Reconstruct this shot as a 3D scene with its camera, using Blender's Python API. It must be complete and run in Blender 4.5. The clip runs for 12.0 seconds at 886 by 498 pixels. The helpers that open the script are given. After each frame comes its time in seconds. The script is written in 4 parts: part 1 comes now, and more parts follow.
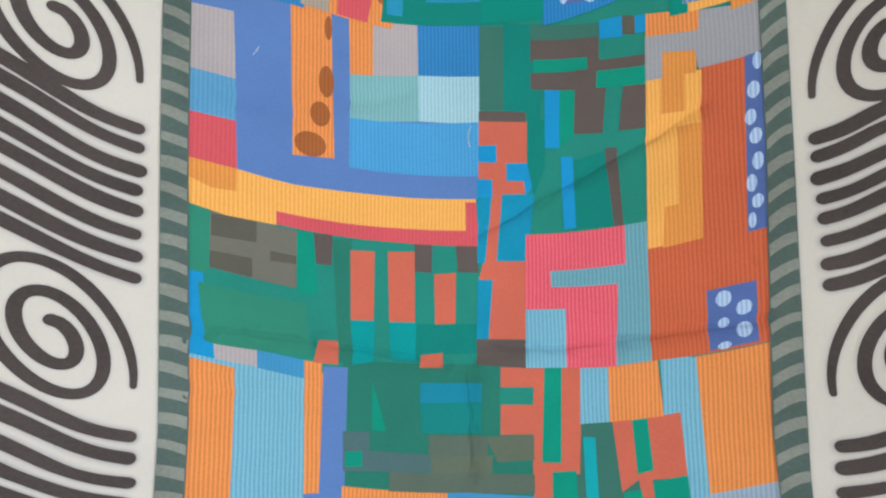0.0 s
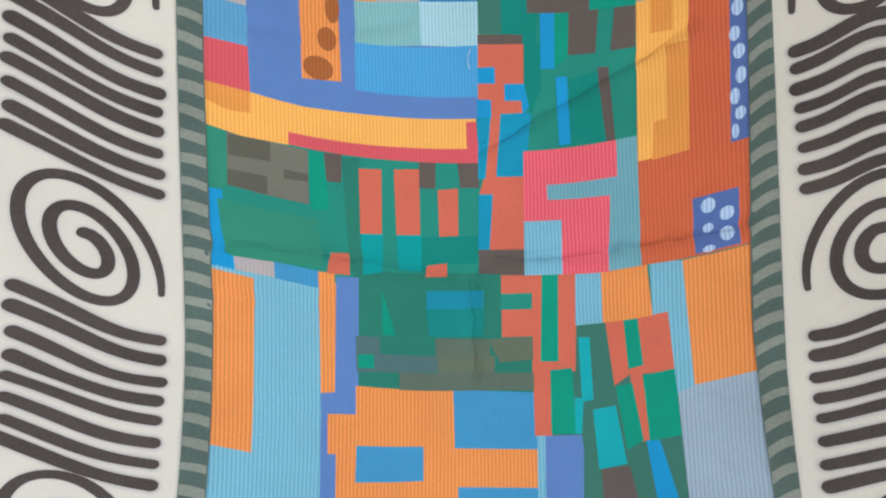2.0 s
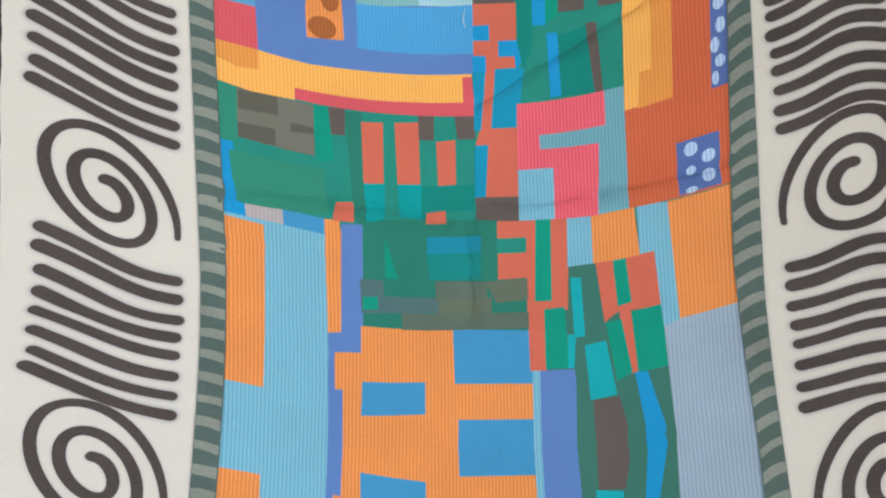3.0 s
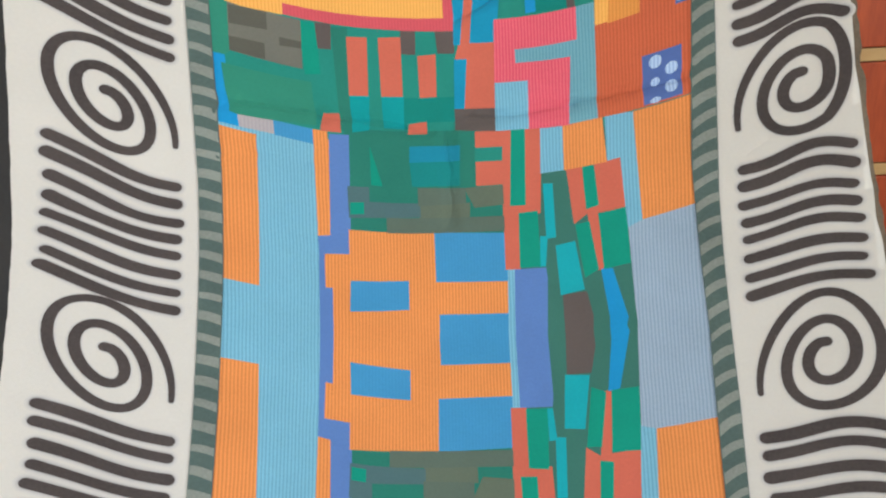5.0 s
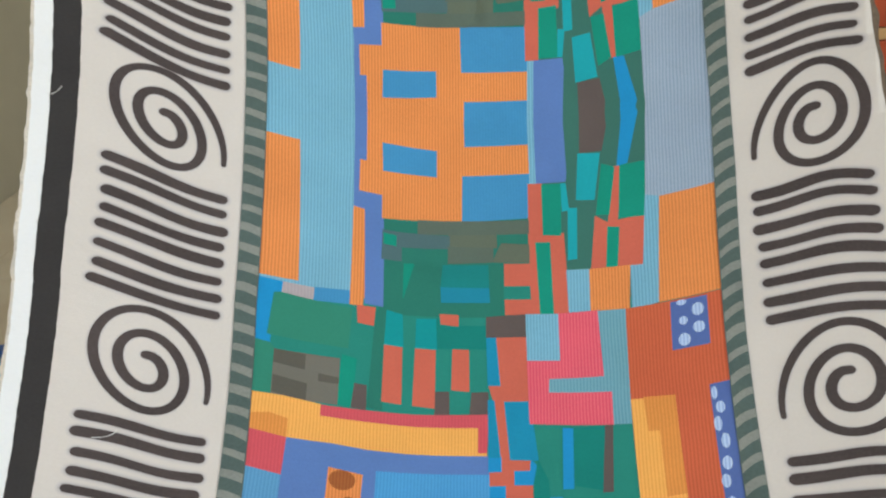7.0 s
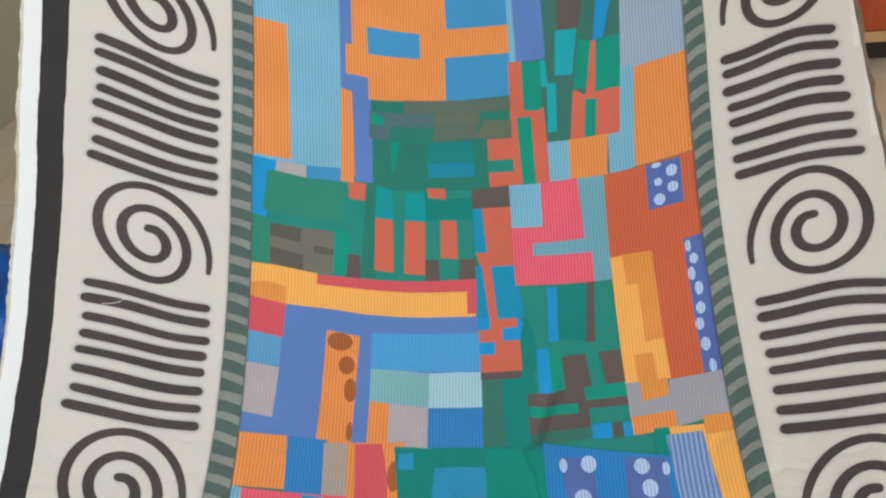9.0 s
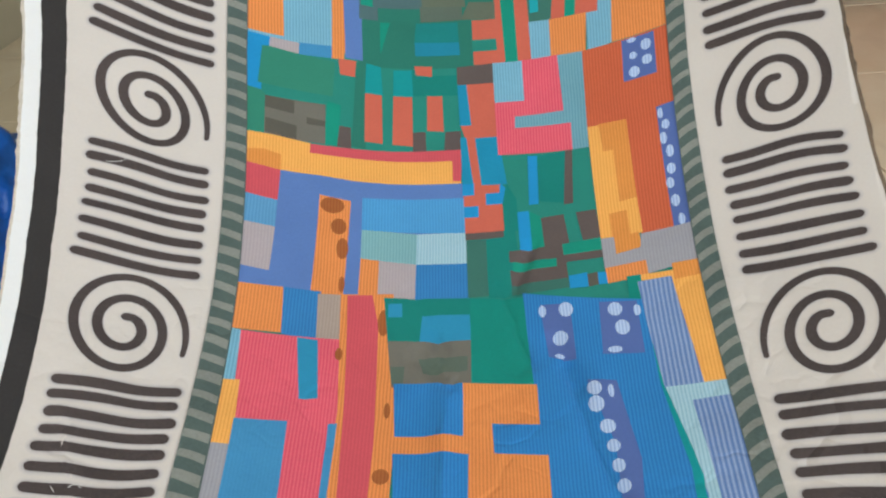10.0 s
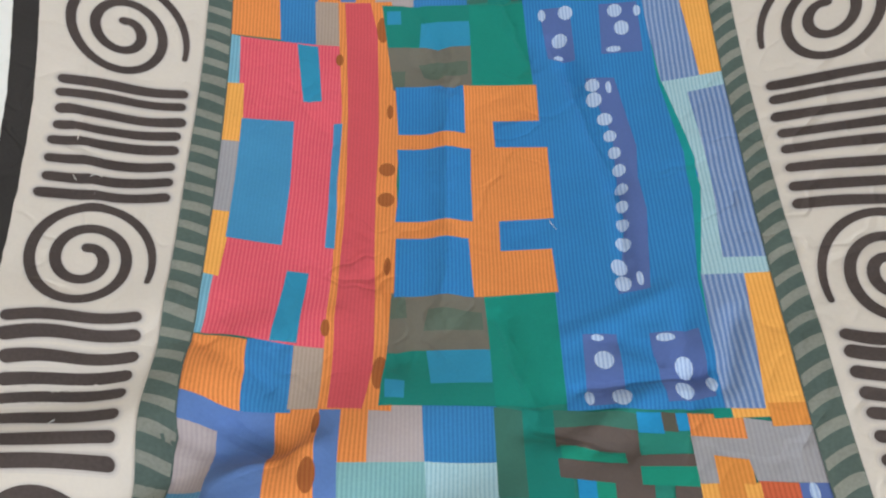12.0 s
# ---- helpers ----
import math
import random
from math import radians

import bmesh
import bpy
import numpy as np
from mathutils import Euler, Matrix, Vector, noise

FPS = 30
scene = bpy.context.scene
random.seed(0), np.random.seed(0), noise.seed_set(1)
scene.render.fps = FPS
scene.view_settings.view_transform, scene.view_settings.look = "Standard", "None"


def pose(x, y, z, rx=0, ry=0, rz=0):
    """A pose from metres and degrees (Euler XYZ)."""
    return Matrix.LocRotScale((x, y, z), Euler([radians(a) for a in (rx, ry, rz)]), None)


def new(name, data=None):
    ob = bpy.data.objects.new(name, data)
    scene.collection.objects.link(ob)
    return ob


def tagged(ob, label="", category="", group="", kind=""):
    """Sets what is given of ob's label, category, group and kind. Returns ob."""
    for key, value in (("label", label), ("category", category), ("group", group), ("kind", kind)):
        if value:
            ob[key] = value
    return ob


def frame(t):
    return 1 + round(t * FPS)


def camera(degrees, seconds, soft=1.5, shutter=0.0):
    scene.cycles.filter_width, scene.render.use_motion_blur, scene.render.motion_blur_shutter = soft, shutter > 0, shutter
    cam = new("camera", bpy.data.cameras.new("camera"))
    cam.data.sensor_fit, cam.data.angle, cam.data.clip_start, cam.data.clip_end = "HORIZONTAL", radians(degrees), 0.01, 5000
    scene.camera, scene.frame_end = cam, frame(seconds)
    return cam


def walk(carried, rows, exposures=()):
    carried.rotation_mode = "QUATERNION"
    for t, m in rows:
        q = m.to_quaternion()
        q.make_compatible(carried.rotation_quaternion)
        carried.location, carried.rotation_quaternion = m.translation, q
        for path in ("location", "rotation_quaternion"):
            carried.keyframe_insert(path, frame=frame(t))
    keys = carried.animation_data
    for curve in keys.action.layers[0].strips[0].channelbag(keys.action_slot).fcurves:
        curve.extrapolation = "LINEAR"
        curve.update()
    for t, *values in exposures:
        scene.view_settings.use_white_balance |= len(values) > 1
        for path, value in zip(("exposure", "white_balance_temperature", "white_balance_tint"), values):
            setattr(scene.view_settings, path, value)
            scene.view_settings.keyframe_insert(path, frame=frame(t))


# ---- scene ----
from mathutils.geometry import delaunay_2d_cdt

# ---------------------------------------------------------------- camera
cam = camera(58.0, 12.0, soft=2.2)
ROWS = [
    (0.0, 0.0897, 0.1523, 1.2738, 75.77, 2.35, 4.92),
    (0.5, 0.0902, 0.1502, 1.2741, 75.93, 2.68, 5.15),
    (1.0, 0.1077, 0.1338, 1.2698, 75.90, 2.73, 5.54),
    (1.5, 0.1052, 0.1041, 1.2610, 74.75, 3.38, 5.22),
    (2.0, 0.0870, 0.0756, 1.2472, 72.25, 3.17, 4.49),
    (2.5, 0.0947, 0.0281, 1.2280, 71.81, 3.47, 4.62),
    (3.0, 0.1040, -0.0032, 1.1984, 72.16, 4.00, 4.90),
    (5.0, 0.1030, -0.0947, 1.1919, 67.19, 3.69, 3.20),
    (5.5, 0.1178, -0.2017, 1.1249, 67.49, 3.75, 4.82),
    (6.0, 0.1440, -0.2776, 1.1162, 66.48, 4.01, 6.24),
    (6.5, 0.1217, -0.2991, 1.0525, 65.93, 3.73, 5.73),
    (7.0, 0.0974, -0.2984, 1.0350, 62.47, 3.67, 4.66),
    (9.0, 0.1009, -0.4117, 0.9523, 59.17, 4.89, 3.03),
    (9.5, 0.1062, -0.4836, 0.9065, 57.92, 4.74, 2.96),
    (10.0, 0.0949, -0.5602, 0.8471, 57.25, 4.28, 2.03),
    (10.5, 0.0862, -0.6064, 0.8421, 53.51, 3.85, 1.15),
    (11.0, 0.0768, -0.6348, 0.8000, 49.62, 4.06, 0.37),
    (11.5, 0.0848, -0.6537, 0.7704, 46.04, 4.96, 0.79),
    (12.0, 0.0626, -0.6669, 0.7679, 42.57, 4.09, 0.43),
]
walk(cam, [(t, pose(x, y, z, rx, ry, rz)) for t, x, y, z, rx, ry, rz in ROWS], [(0.0, 0.03, 6080, 9), (3.0, 0.06, 6150, 9), (5.5, 0.05, 6260, 9), (7.0, -0.07, 6310, 10), (9.5, -0.05, 6330, 11), (11.0, -0.07, 6480, 11), (12.0, -0.11, 6500, 12)])

# ---------------------------------------------------------------- world and light
world = bpy.data.worlds.new("world")
scene.world = world
world.use_nodes = True
wn, wl = world.node_tree.nodes, world.node_tree.links
sky = wn.new("ShaderNodeTexSky")
sky.sky_type = "NISHITA"
sky.sun_disc = False
sky.sun_elevation, sky.sun_rotation = radians(48), radians(200)
wl.new(sky.outputs[0], wn["Background"].inputs[0])
wn["Background"].inputs[1].default_value = 0.1

ROOM_X0, ROOM_X1, ROOM_Y0, ROOM_Y1, ROOM_H = -1.72, 2.9, -2.9, 2.95, 2.8
ADDED_WIN_BACK = (-1.5, 2.6, 0.90, 2.45)      # x0, x1, z0, z1 of an added, unseen window in the wall behind the camera
ADDED_WIN_SIDE = (-1.6, 0.0, 0.95, 2.35)       # y0, y1, z0, z1 of an added, unseen window in the east wall


def unseen_window_light(name, m, w, h, power, tint):
    data = bpy.data.lights.new(name, "AREA")
    data.shape, data.size, data.size_y, data.energy, data.color = "RECTANGLE", w, h, power, tint
    ob = new(name, data)
    ob.matrix_world = m
    return ob


# assumed daylight from behind the camera, added to light cloth and room
unseen_window_light("unseen_window_light", pose(0.55, ROOM_Y0 - 0.02, 1.675, 90, 0, 0), 4.1, 1.55, 71, (0.93, 0.985, 1.0))
# added side lamp, placed to brighten the upper cloth; no source known there
unseen_window_light("unseen_window_light", pose(ROOM_X1 + 0.02, -0.8, 1.65, 90, 0, 90), 1.6, 1.4, 34, (0.93, 0.985, 1.0))

# ---------------------------------------------------------------- materials


def srgb(r, g, b, k=1.0):
    return tuple(k * ((c / 255 + 0.055) / 1.055) ** 2.4 if c > 10 else k * c / 3294 for c in (r, g, b)) + (1.0,)


def base_material(name, rough=0.9, spec=0.2):
    m = bpy.data.materials.new(name)
    m.use_nodes = True
    n, l = m.node_tree.nodes, m.node_tree.links
    b = n["Principled BSDF"]
    b.inputs["Roughness"].default_value = rough
    b.inputs["Specular IOR Level"].default_value = spec
    return m, n, l, b


def mix(n, l, fac, a, b, mode="MIX"):
    x = n.new("ShaderNodeMix")
    x.data_type, x.blend_type = "RGBA", mode
    for sock, val in ((x.inputs[0], fac), (x.inputs[6], a), (x.inputs[7], b)):
        if isinstance(val, (int, float)):
            sock.default_value = val
        elif isinstance(val, tuple):
            sock.default_value = val
        else:
            l.new(val, sock)
    return x.outputs[2]


def math_node(n, l, op, a, b=0.0, clamp=False):
    x = n.new("ShaderNodeMath")
    x.operation, x.use_clamp = op, clamp
    for sock, val in ((x.inputs[0], a), (x.inputs[1], b)):
        if isinstance(val, (int, float)):
            sock.default_value = val
        else:
            l.new(val, sock)
    return x.outputs[0]


def noise_node(n, l, vec, scale, detail=3.0, rough=0.55):
    x = n.new("ShaderNodeTexNoise")
    x.inputs["Scale"].default_value, x.inputs["Detail"].default_value, x.inputs["Roughness"].default_value = scale, detail, rough
    if vec is not None:
        l.new(vec, x.inputs["Vector"])
    return x.outputs["Fac"]


def ramp(n, l, fac, lo, hi):
    x = n.new("ShaderNodeMapRange")
    x.inputs[1].default_value, x.inputs[2].default_value = lo, hi
    l.new(fac, x.inputs[0])
    return x.outputs[0]


# ---------------------------------------------------------------- creases pressed into the cloth
CREASES = []


def crease(u0, v0, u1, v1, height, width):
    """A crease from (u0, v0) to (u1, v1) on the cloth, with its height and half width."""
    CREASES.append(((u0, v0), (u1, v1), height, width))


crease(-0.287, -0.355, -0.155, -0.339, -0.0085, 0.009)
crease(-0.155, -0.339, -0.007, -0.311, -0.0085, 0.009)
crease(0.038, -0.325, 0.211, -0.337, -0.0085, 0.008)
crease(0.211, -0.337, 0.364, -0.361, -0.0085, 0.008)
crease(0.040, -0.476, 0.308, -0.610, -0.0076, 0.008)
crease(0.026, -0.314, 0.025, -0.173, -0.0076, 0.008)
crease(-0.125, -0.641, -0.048, -0.656, -0.0057, 0.008)
crease(-0.249, -0.636, -0.184, -0.622, -0.0057, 0.008)
crease(-0.213, -0.151, -0.160, -0.131, -0.0038, 0.008)
crease(0.012, 0.855, 0.008, 1.225, 0.0084, 0.018)
crease(0.181, 0.841, 0.229, 1.047, -0.0076, 0.011)
crease(0.229, 1.047, 0.227, 1.176, -0.0076, 0.009)
crease(-0.029, 0.804, 0.019, 0.865, -0.0057, 0.008)
crease(0.092, 0.704, 0.134, 0.836, -0.0057, 0.008)
crease(-0.120, 1.225, -0.048, 1.329, 0.0042, 0.013)
crease(0.146, 1.263, 0.268, 1.214, 0.0042, 0.011)
crease(0.281, 1.247, 0.273, 1.360, -0.0057, 0.009)
crease(-0.239, 1.359, -0.165, 1.398, -0.0190, 0.020)
crease(-0.229, 1.431, -0.129, 1.397, 0.0112, 0.016)
crease(-0.285, 1.378, -0.230, 1.394, -0.0114, 0.011)
crease(-0.083, 1.159, -0.050, 1.286, -0.0076, 0.013)
crease(0.069, 1.227, 0.106, 1.361, -0.0076, 0.013)
crease(0.203, 1.268, 0.286, 1.321, -0.0076, 0.011)
crease(0.229, 1.342, 0.133, 1.401, 0.0070, 0.013)
crease(0.093, 1.373, 0.196, 1.405, -0.0095, 0.011)
crease(0.334, 1.255, 0.312, 1.338, -0.0085, 0.009)
crease(-0.033, 0.816, 0.019, 0.865, -0.0085, 0.008)
crease(0.145, 0.635, 0.117, 0.706, -0.0085, 0.009)
crease(0.168, 0.796, 0.199, 0.873, -0.0076, 0.011)
crease(-0.287, -0.284, -0.164, -0.284, -0.0038, 0.008)
crease(-0.252, -0.296, -0.167, -0.275, 0.0042, 0.009)
crease(-0.117, 0.225, 0.086, 0.229, -0.0029, 0.009)
crease(-0.467, 0.948, -0.416, 1.089, 0.0042, 0.011)
crease(-0.010, 0.780, 0.030, 0.850, -0.0060, 0.008)
crease(-0.045, 0.700, 0.004, 0.790, -0.0050, 0.008)
crease(0.150, 1.330, 0.290, 1.320, -0.0080, 0.010)
crease(-0.270, 1.270, -0.190, 1.320, -0.0070, 0.009)
crease(-0.200, 0.860, -0.140, 0.960, -0.0040, 0.008)
crease(-0.130, 1.060, -0.090, 1.180, -0.0050, 0.009)


def crease_group():
    """Relief of the sharp middles of the creases, in metres, from cloth coordinates."""
    g = bpy.data.node_groups.new("sharp_creases", "ShaderNodeTree")
    g.interface.new_socket("Vector", in_out="INPUT", socket_type="NodeSocketVector")
    g.interface.new_socket("Height", in_out="OUTPUT", socket_type="NodeSocketFloat")
    n, l = g.nodes, g.links
    gi, go = n.new("NodeGroupInput"), n.new("NodeGroupOutput")
    wav = n.new("ShaderNodeTexNoise")
    wav.inputs["Scale"].default_value, wav.inputs["Detail"].default_value = 13.0, 3.0
    l.new(gi.outputs[0], wav.inputs["Vector"])
    off = n.new("ShaderNodeVectorMath")
    off.operation = "MULTIPLY_ADD"
    off.inputs[1].default_value, off.inputs[2].default_value = (0.028, 0.028, 0), (-0.014, -0.014, 0)
    l.new(wav.outputs["Color"], off.inputs[0])
    place = n.new("ShaderNodeVectorMath")
    l.new(gi.outputs[0], place.inputs[0])
    l.new(off.outputs[0], place.inputs[1])
    total = None
    for (u0, v0), (u1, v1), height, width in SHARPEST:
        length = math.hypot(u1 - u0, v1 - v0)
        du, dv = (u1 - u0) / length, (v1 - v0) / length
        mid = ((u0 + u1) / 2, (v0 + v1) / 2)
        sides = []
        for axis, near, far in (((du, dv, 0), 0.32 * length, 0.55 * length), ((-dv, du, 0), 0.0, 0.55 * width)):
            d = n.new("ShaderNodeVectorMath")
            d.operation = "DOT_PRODUCT"
            d.inputs[1].default_value = axis
            l.new(place.outputs[0], d.inputs[0])
            away = math_node(n, l, "SUBTRACT", d.outputs["Value"], mid[0] * axis[0] + mid[1] * axis[1])
            r = n.new("ShaderNodeMapRange")
            r.inputs[1].default_value, r.inputs[2].default_value, r.inputs[3].default_value, r.inputs[4].default_value = near, far, 1.0, 0.0
            l.new(math_node(n, l, "ABSOLUTE", away), r.inputs[0])
            sides.append(r.outputs[0])
        both = math_node(n, l, "MULTIPLY", sides[0], sides[1])
        both = math_node(n, l, "MULTIPLY", both, CREASE_DEPTH * height)
        total = both if total is None else math_node(n, l, "ADD", total, both)
    l.new(total, go.inputs[0])
    return g


CREASE_DEPTH = 0.25
SHARPEST = sorted(CREASES, key=lambda c: -abs(c[2]) * math.hypot(c[1][0] - c[0][0], c[1][1] - c[0][1]))[:16]
SHARP = crease_group()


ALBEDO = 1.12


def cotton(name, colour, stripe=None, pitch=0.0047, depth=1.0, mottle=0.10):
    """Printed cotton: flat dye or fine lengthwise stripes, uneven dye, plain weave."""
    m, n, l, b = base_material(name, 0.92, 0.12)
    uvn = n.new("ShaderNodeUVMap")
    uvn.uv_map = "cloth"
    sep = n.new("ShaderNodeSeparateXYZ")
    l.new(uvn.outputs[0], sep.inputs[0])
    col = srgb(*colour, ALBEDO)
    if stripe:
        wob = noise_node(n, l, uvn.outputs[0], 14.0, 2.0)
        wob = math_node(n, l, "MULTIPLY", math_node(n, l, "SUBTRACT", wob, 0.5), 0.0035)
        ph = math_node(n, l, "MULTIPLY", math_node(n, l, "ADD", sep.outputs[0], wob), 2 * math.pi / pitch)
        wave = math_node(n, l, "SINE", ph)
        wave = ramp(n, l, wave, -0.55, 0.85)
        grain = noise_node(n, l, uvn.outputs[0], 420.0, 2.0)
        wave = math_node(n, l, "MULTIPLY", wave, math_node(n, l, "ADD", grain, 0.35), True)
        wave = math_node(n, l, "MULTIPLY", wave, depth * 0.8)
        col = mix(n, l, wave, col, srgb(*stripe, ALBEDO))
    # uneven dye at two scales
    big = ramp(n, l, noise_node(n, l, uvn.outputs[0], 9.0, 4.0), 0.3, 0.7)
    fine = ramp(n, l, noise_node(n, l, uvn.outputs[0], 260.0, 3.0), 0.25, 0.75)
    k = math_node(n, l, "ADD", math_node(n, l, "MULTIPLY", big, mottle), math_node(n, l, "MULTIPLY", fine, mottle * 0.9))
    k = math_node(n, l, "ADD", k, 1.0 - mottle)
    grey = n.new("ShaderNodeCombineColor")
    for i in range(3):
        l.new(k, grey.inputs[i])
    col = mix(n, l, 1.0, col, grey.outputs[0], "MULTIPLY")
    l.new(col, b.inputs["Base Color"])
    # weave
    warp = math_node(n, l, "SINE", math_node(n, l, "MULTIPLY", sep.outputs[0], 2 * math.pi / 0.0011))
    weft = math_node(n, l, "SINE", math_node(n, l, "MULTIPLY", sep.outputs[1], 2 * math.pi / 0.0011))
    weave = math_node(n, l, "MULTIPLY", warp, weft)
    crumple = noise_node(n, l, uvn.outputs[0], 38.0, 4.0)
    h = math_node(n, l, "ADD", math_node(n, l, "MULTIPLY", weave, 0.05), math_node(n, l, "MULTIPLY", crumple, 1.6))
    # sharp little creases, most of them where the cloth has been crumpled near its lower end
    for scale, deep in ((5.5, 2.6), (11.0, 1.4)):
        ridge = math_node(n, l, "ABSOLUTE", math_node(n, l, "SUBTRACT", noise_node(n, l, uvn.outputs[0], scale, 2.0, 0.5), 0.5))
        ridge = math_node(n, l, "SUBTRACT", 1.0, ramp(n, l, ridge, 0.0, 0.035))
        worn = math_node(n, l, "ADD", ramp(n, l, sep.outputs[1], 0.55, 1.15), 0.16, True)
        gate = ramp(n, l, noise_node(n, l, uvn.outputs[0], 3.1, 2.0), 0.45, 0.62)
        ridge = math_node(n, l, "MULTIPLY", math_node(n, l, "MULTIPLY", ridge, worn), gate)
        h = math_node(n, l, "SUBTRACT", h, math_node(n, l, "MULTIPLY", ridge, deep))
    bump = n.new("ShaderNodeBump")
    bump.inputs["Strength"].default_value, bump.inputs["Distance"].default_value = 0.5, 0.0020
    l.new(h, bump.inputs["Height"])
    folds = n.new("ShaderNodeGroup")
    folds.node_tree = SHARP
    l.new(uvn.outputs[0], folds.inputs[0])
    sharp = n.new("ShaderNodeBump")
    sharp.inputs["Strength"].default_value, sharp.inputs["Distance"].default_value = 1.0, 1.0
    l.new(folds.outputs[0], sharp.inputs["Height"])
    l.new(bump.outputs[0], sharp.inputs["Normal"])
    l.new(sharp.outputs[0], b.inputs["Normal"])
    b.inputs["Sheen Weight"].default_value = 0.08
    return m


DYE = {
    "ground": cotton("ground_cotton", (211, 204, 198), mottle=0.05),
    "orange": cotton("orange_stripe", (232, 148, 86), (196, 112, 60)),
    "amber": cotton("amber_stripe", (226, 150, 78), (205, 128, 62)),
    "yellow": cotton("yellow_stripe", (242, 178, 96), (222, 150, 72)),
    "rust": cotton("rust_stripe", (206, 104, 72), (180, 84, 58)),
    "pink": cotton("pink_stripe", (216, 82, 102), (236, 124, 136), depth=0.8),
    "crimson": cotton("crimson_stripe", (208, 88, 98), (186, 74, 86), depth=0.6),
    "skyblue": cotton("pale_blue_stripe", (128, 182, 206), (92, 146, 176)),
    "skyblue2": cotton("soft_blue_stripe", (98, 156, 198), (82, 138, 184)),
    "skyblue3": cotton("clear_blue_stripe", (84, 158, 212), (66, 138, 196)),
    "steel": cotton("steel_blue", (70, 142, 190), (60, 130, 180), depth=0.5),
    "blue": cotton("mid_blue_stripe", (60, 130, 190), (44, 110, 170)),
    "blueb": cotton("deep_blue_stripe", (54, 132, 196), (40, 108, 176)),
    "lagoon": cotton("lagoon_blue", (48, 140, 180)),
    "violet": cotton("violet_blue", (92, 124, 184)),
    "polka": cotton("violet_ground", (86, 108, 168)),
    "spot": cotton("white_spot", (186, 206, 236), (128, 158, 210)),
    "stripeviolet": cotton("violet_white_stripe", (96, 126, 180), (166, 184, 212), pitch=0.0062),
    "mauve": cotton("mauve_grey_stripe", (176, 166, 170), (158, 148, 156), depth=0.7),
    "taupe": cotton("taupe_stripe", (172, 156, 146), (150, 134, 126), depth=0.7),
    "grey": cotton("grey_stripe", (160, 160, 168), (140, 140, 150), depth=0.7),
    "greystripe": cotton("blue_grey_stripe", (158, 174, 194), (128, 148, 170)),
    "sage": cotton("sage_stripe", (132, 178, 184), (104, 154, 166)),
    "pale": cotton("pale_sea_stripe", (168, 202, 216), (132, 174, 194)),
    "tealgrey": cotton("teal_grey_stripe", (116, 166, 182), (92, 142, 162)),
    "green": cotton("sea_green", (44, 132, 120)),
    "green2": cotton("leaf_green", (24, 134, 122)),
    "greenmid": cotton("mid_green", (54, 132, 112)),
    "greendark": cotton("dark_green", (62, 112, 102)),
    "greendull": cotton("dull_green", (46, 118, 104)),
    "greenbright": cotton("bright_green", (28, 142, 122)),
    "teal": cotton("teal", (26, 146, 150)),
    "teal2": cotton("deep_teal", (28, 126, 118)),
    "tealdull": cotton("dull_teal", (32, 128, 128)),
    "tealblue": cotton("teal_blue", (34, 138, 176)),
    "cyan": cotton("cyan_teal", (36, 160, 172)),
    "azure": cotton("azure", (38, 142, 200)),
    "azuredull": cotton("dull_azure", (36, 132, 160)),
    "slatedull": cotton("slate_green", (80, 108, 112)),
    "browndull": cotton("brown_green", (98, 108, 94)),
    "terracotta": cotton("terracotta", (200, 102, 84)),
    "umber": cotton("umber", (96, 86, 84)),
    "umberdull": cotton("dull_umber", (92, 90, 82)),
    "olivegreen": cotton("faded_olive_green", (92, 106, 96)),
    "olive": cotton("olive_grey", (112, 110, 102)),
    "brown": cotton("brown_spot", (166, 98, 56), (146, 82, 46)),
    "ink": cotton("black_ink", (78, 70, 69), mottle=0.3),
    "halo": cotton("soft_ink_shadow", (203, 197, 194), mottle=0.05),
    "halo2": cotton("close_ink_shadow", (188, 182, 181), mottle=0.10),
    "band": cotton("dark_green_band", (84, 99, 96), mottle=0.25),
    "dash": cotton("grey_brush_dash", (134, 138, 132), mottle=0.3),
    "black": cotton("black_stripe", (58, 56, 56), mottle=0.18),
    "fray": cotton("frayed_thread", (206, 198, 186), mottle=0.4),
    "darkedge": cotton("dark_edge_line", (116, 102, 88), mottle=0.5),
    "selvedge": cotton("white_selvedge", (232, 233, 234), mottle=0.04),
}

# ---------------------------------------------------------------- the hanging cloth's shape
AXIS_B = 1.025                      # distance between the two mirror axes of the print
V_TOP, V_END, STEP = -1.05, 1.65, 0.01
U_LEFT, U_RIGHT = -0.60, 0.65
LEAN_V = np.linspace(-0.5, 1.3, 13)
LEAN_D = np.array([21.6, 22.0, 23.6, 32.3, 37.4, 41.7, 47.0, 54.7, 64.0, 72.0, 77.7, 82.2, 86.5])
AXIS_Y, AXIS_Z = 0.9284, 0.617      # where the first axis hangs
CURL, CURL_FALL, CURL_U = 0.7112, -0.3017, 0.0579

_v = np.arange(V_TOP - 0.2, V_END + 0.2, 0.0025)
_a = np.radians(np.interp(_v, np.append(LEAN_V, 1.45), np.append(LEAN_D, 89.5)))
_am = (_a[1:] + _a[:-1]) / 2
_y = np.concatenate([[0], np.cumsum(-np.sin(_am) * 0.0025)])
_z = np.concatenate([[0], np.cumsum(-np.cos(_am) * 0.0025)])
_y += AXIS_Y - np.interp(0, _v, _y)
_z += AXIS_Z - np.interp(0, _v, _z)


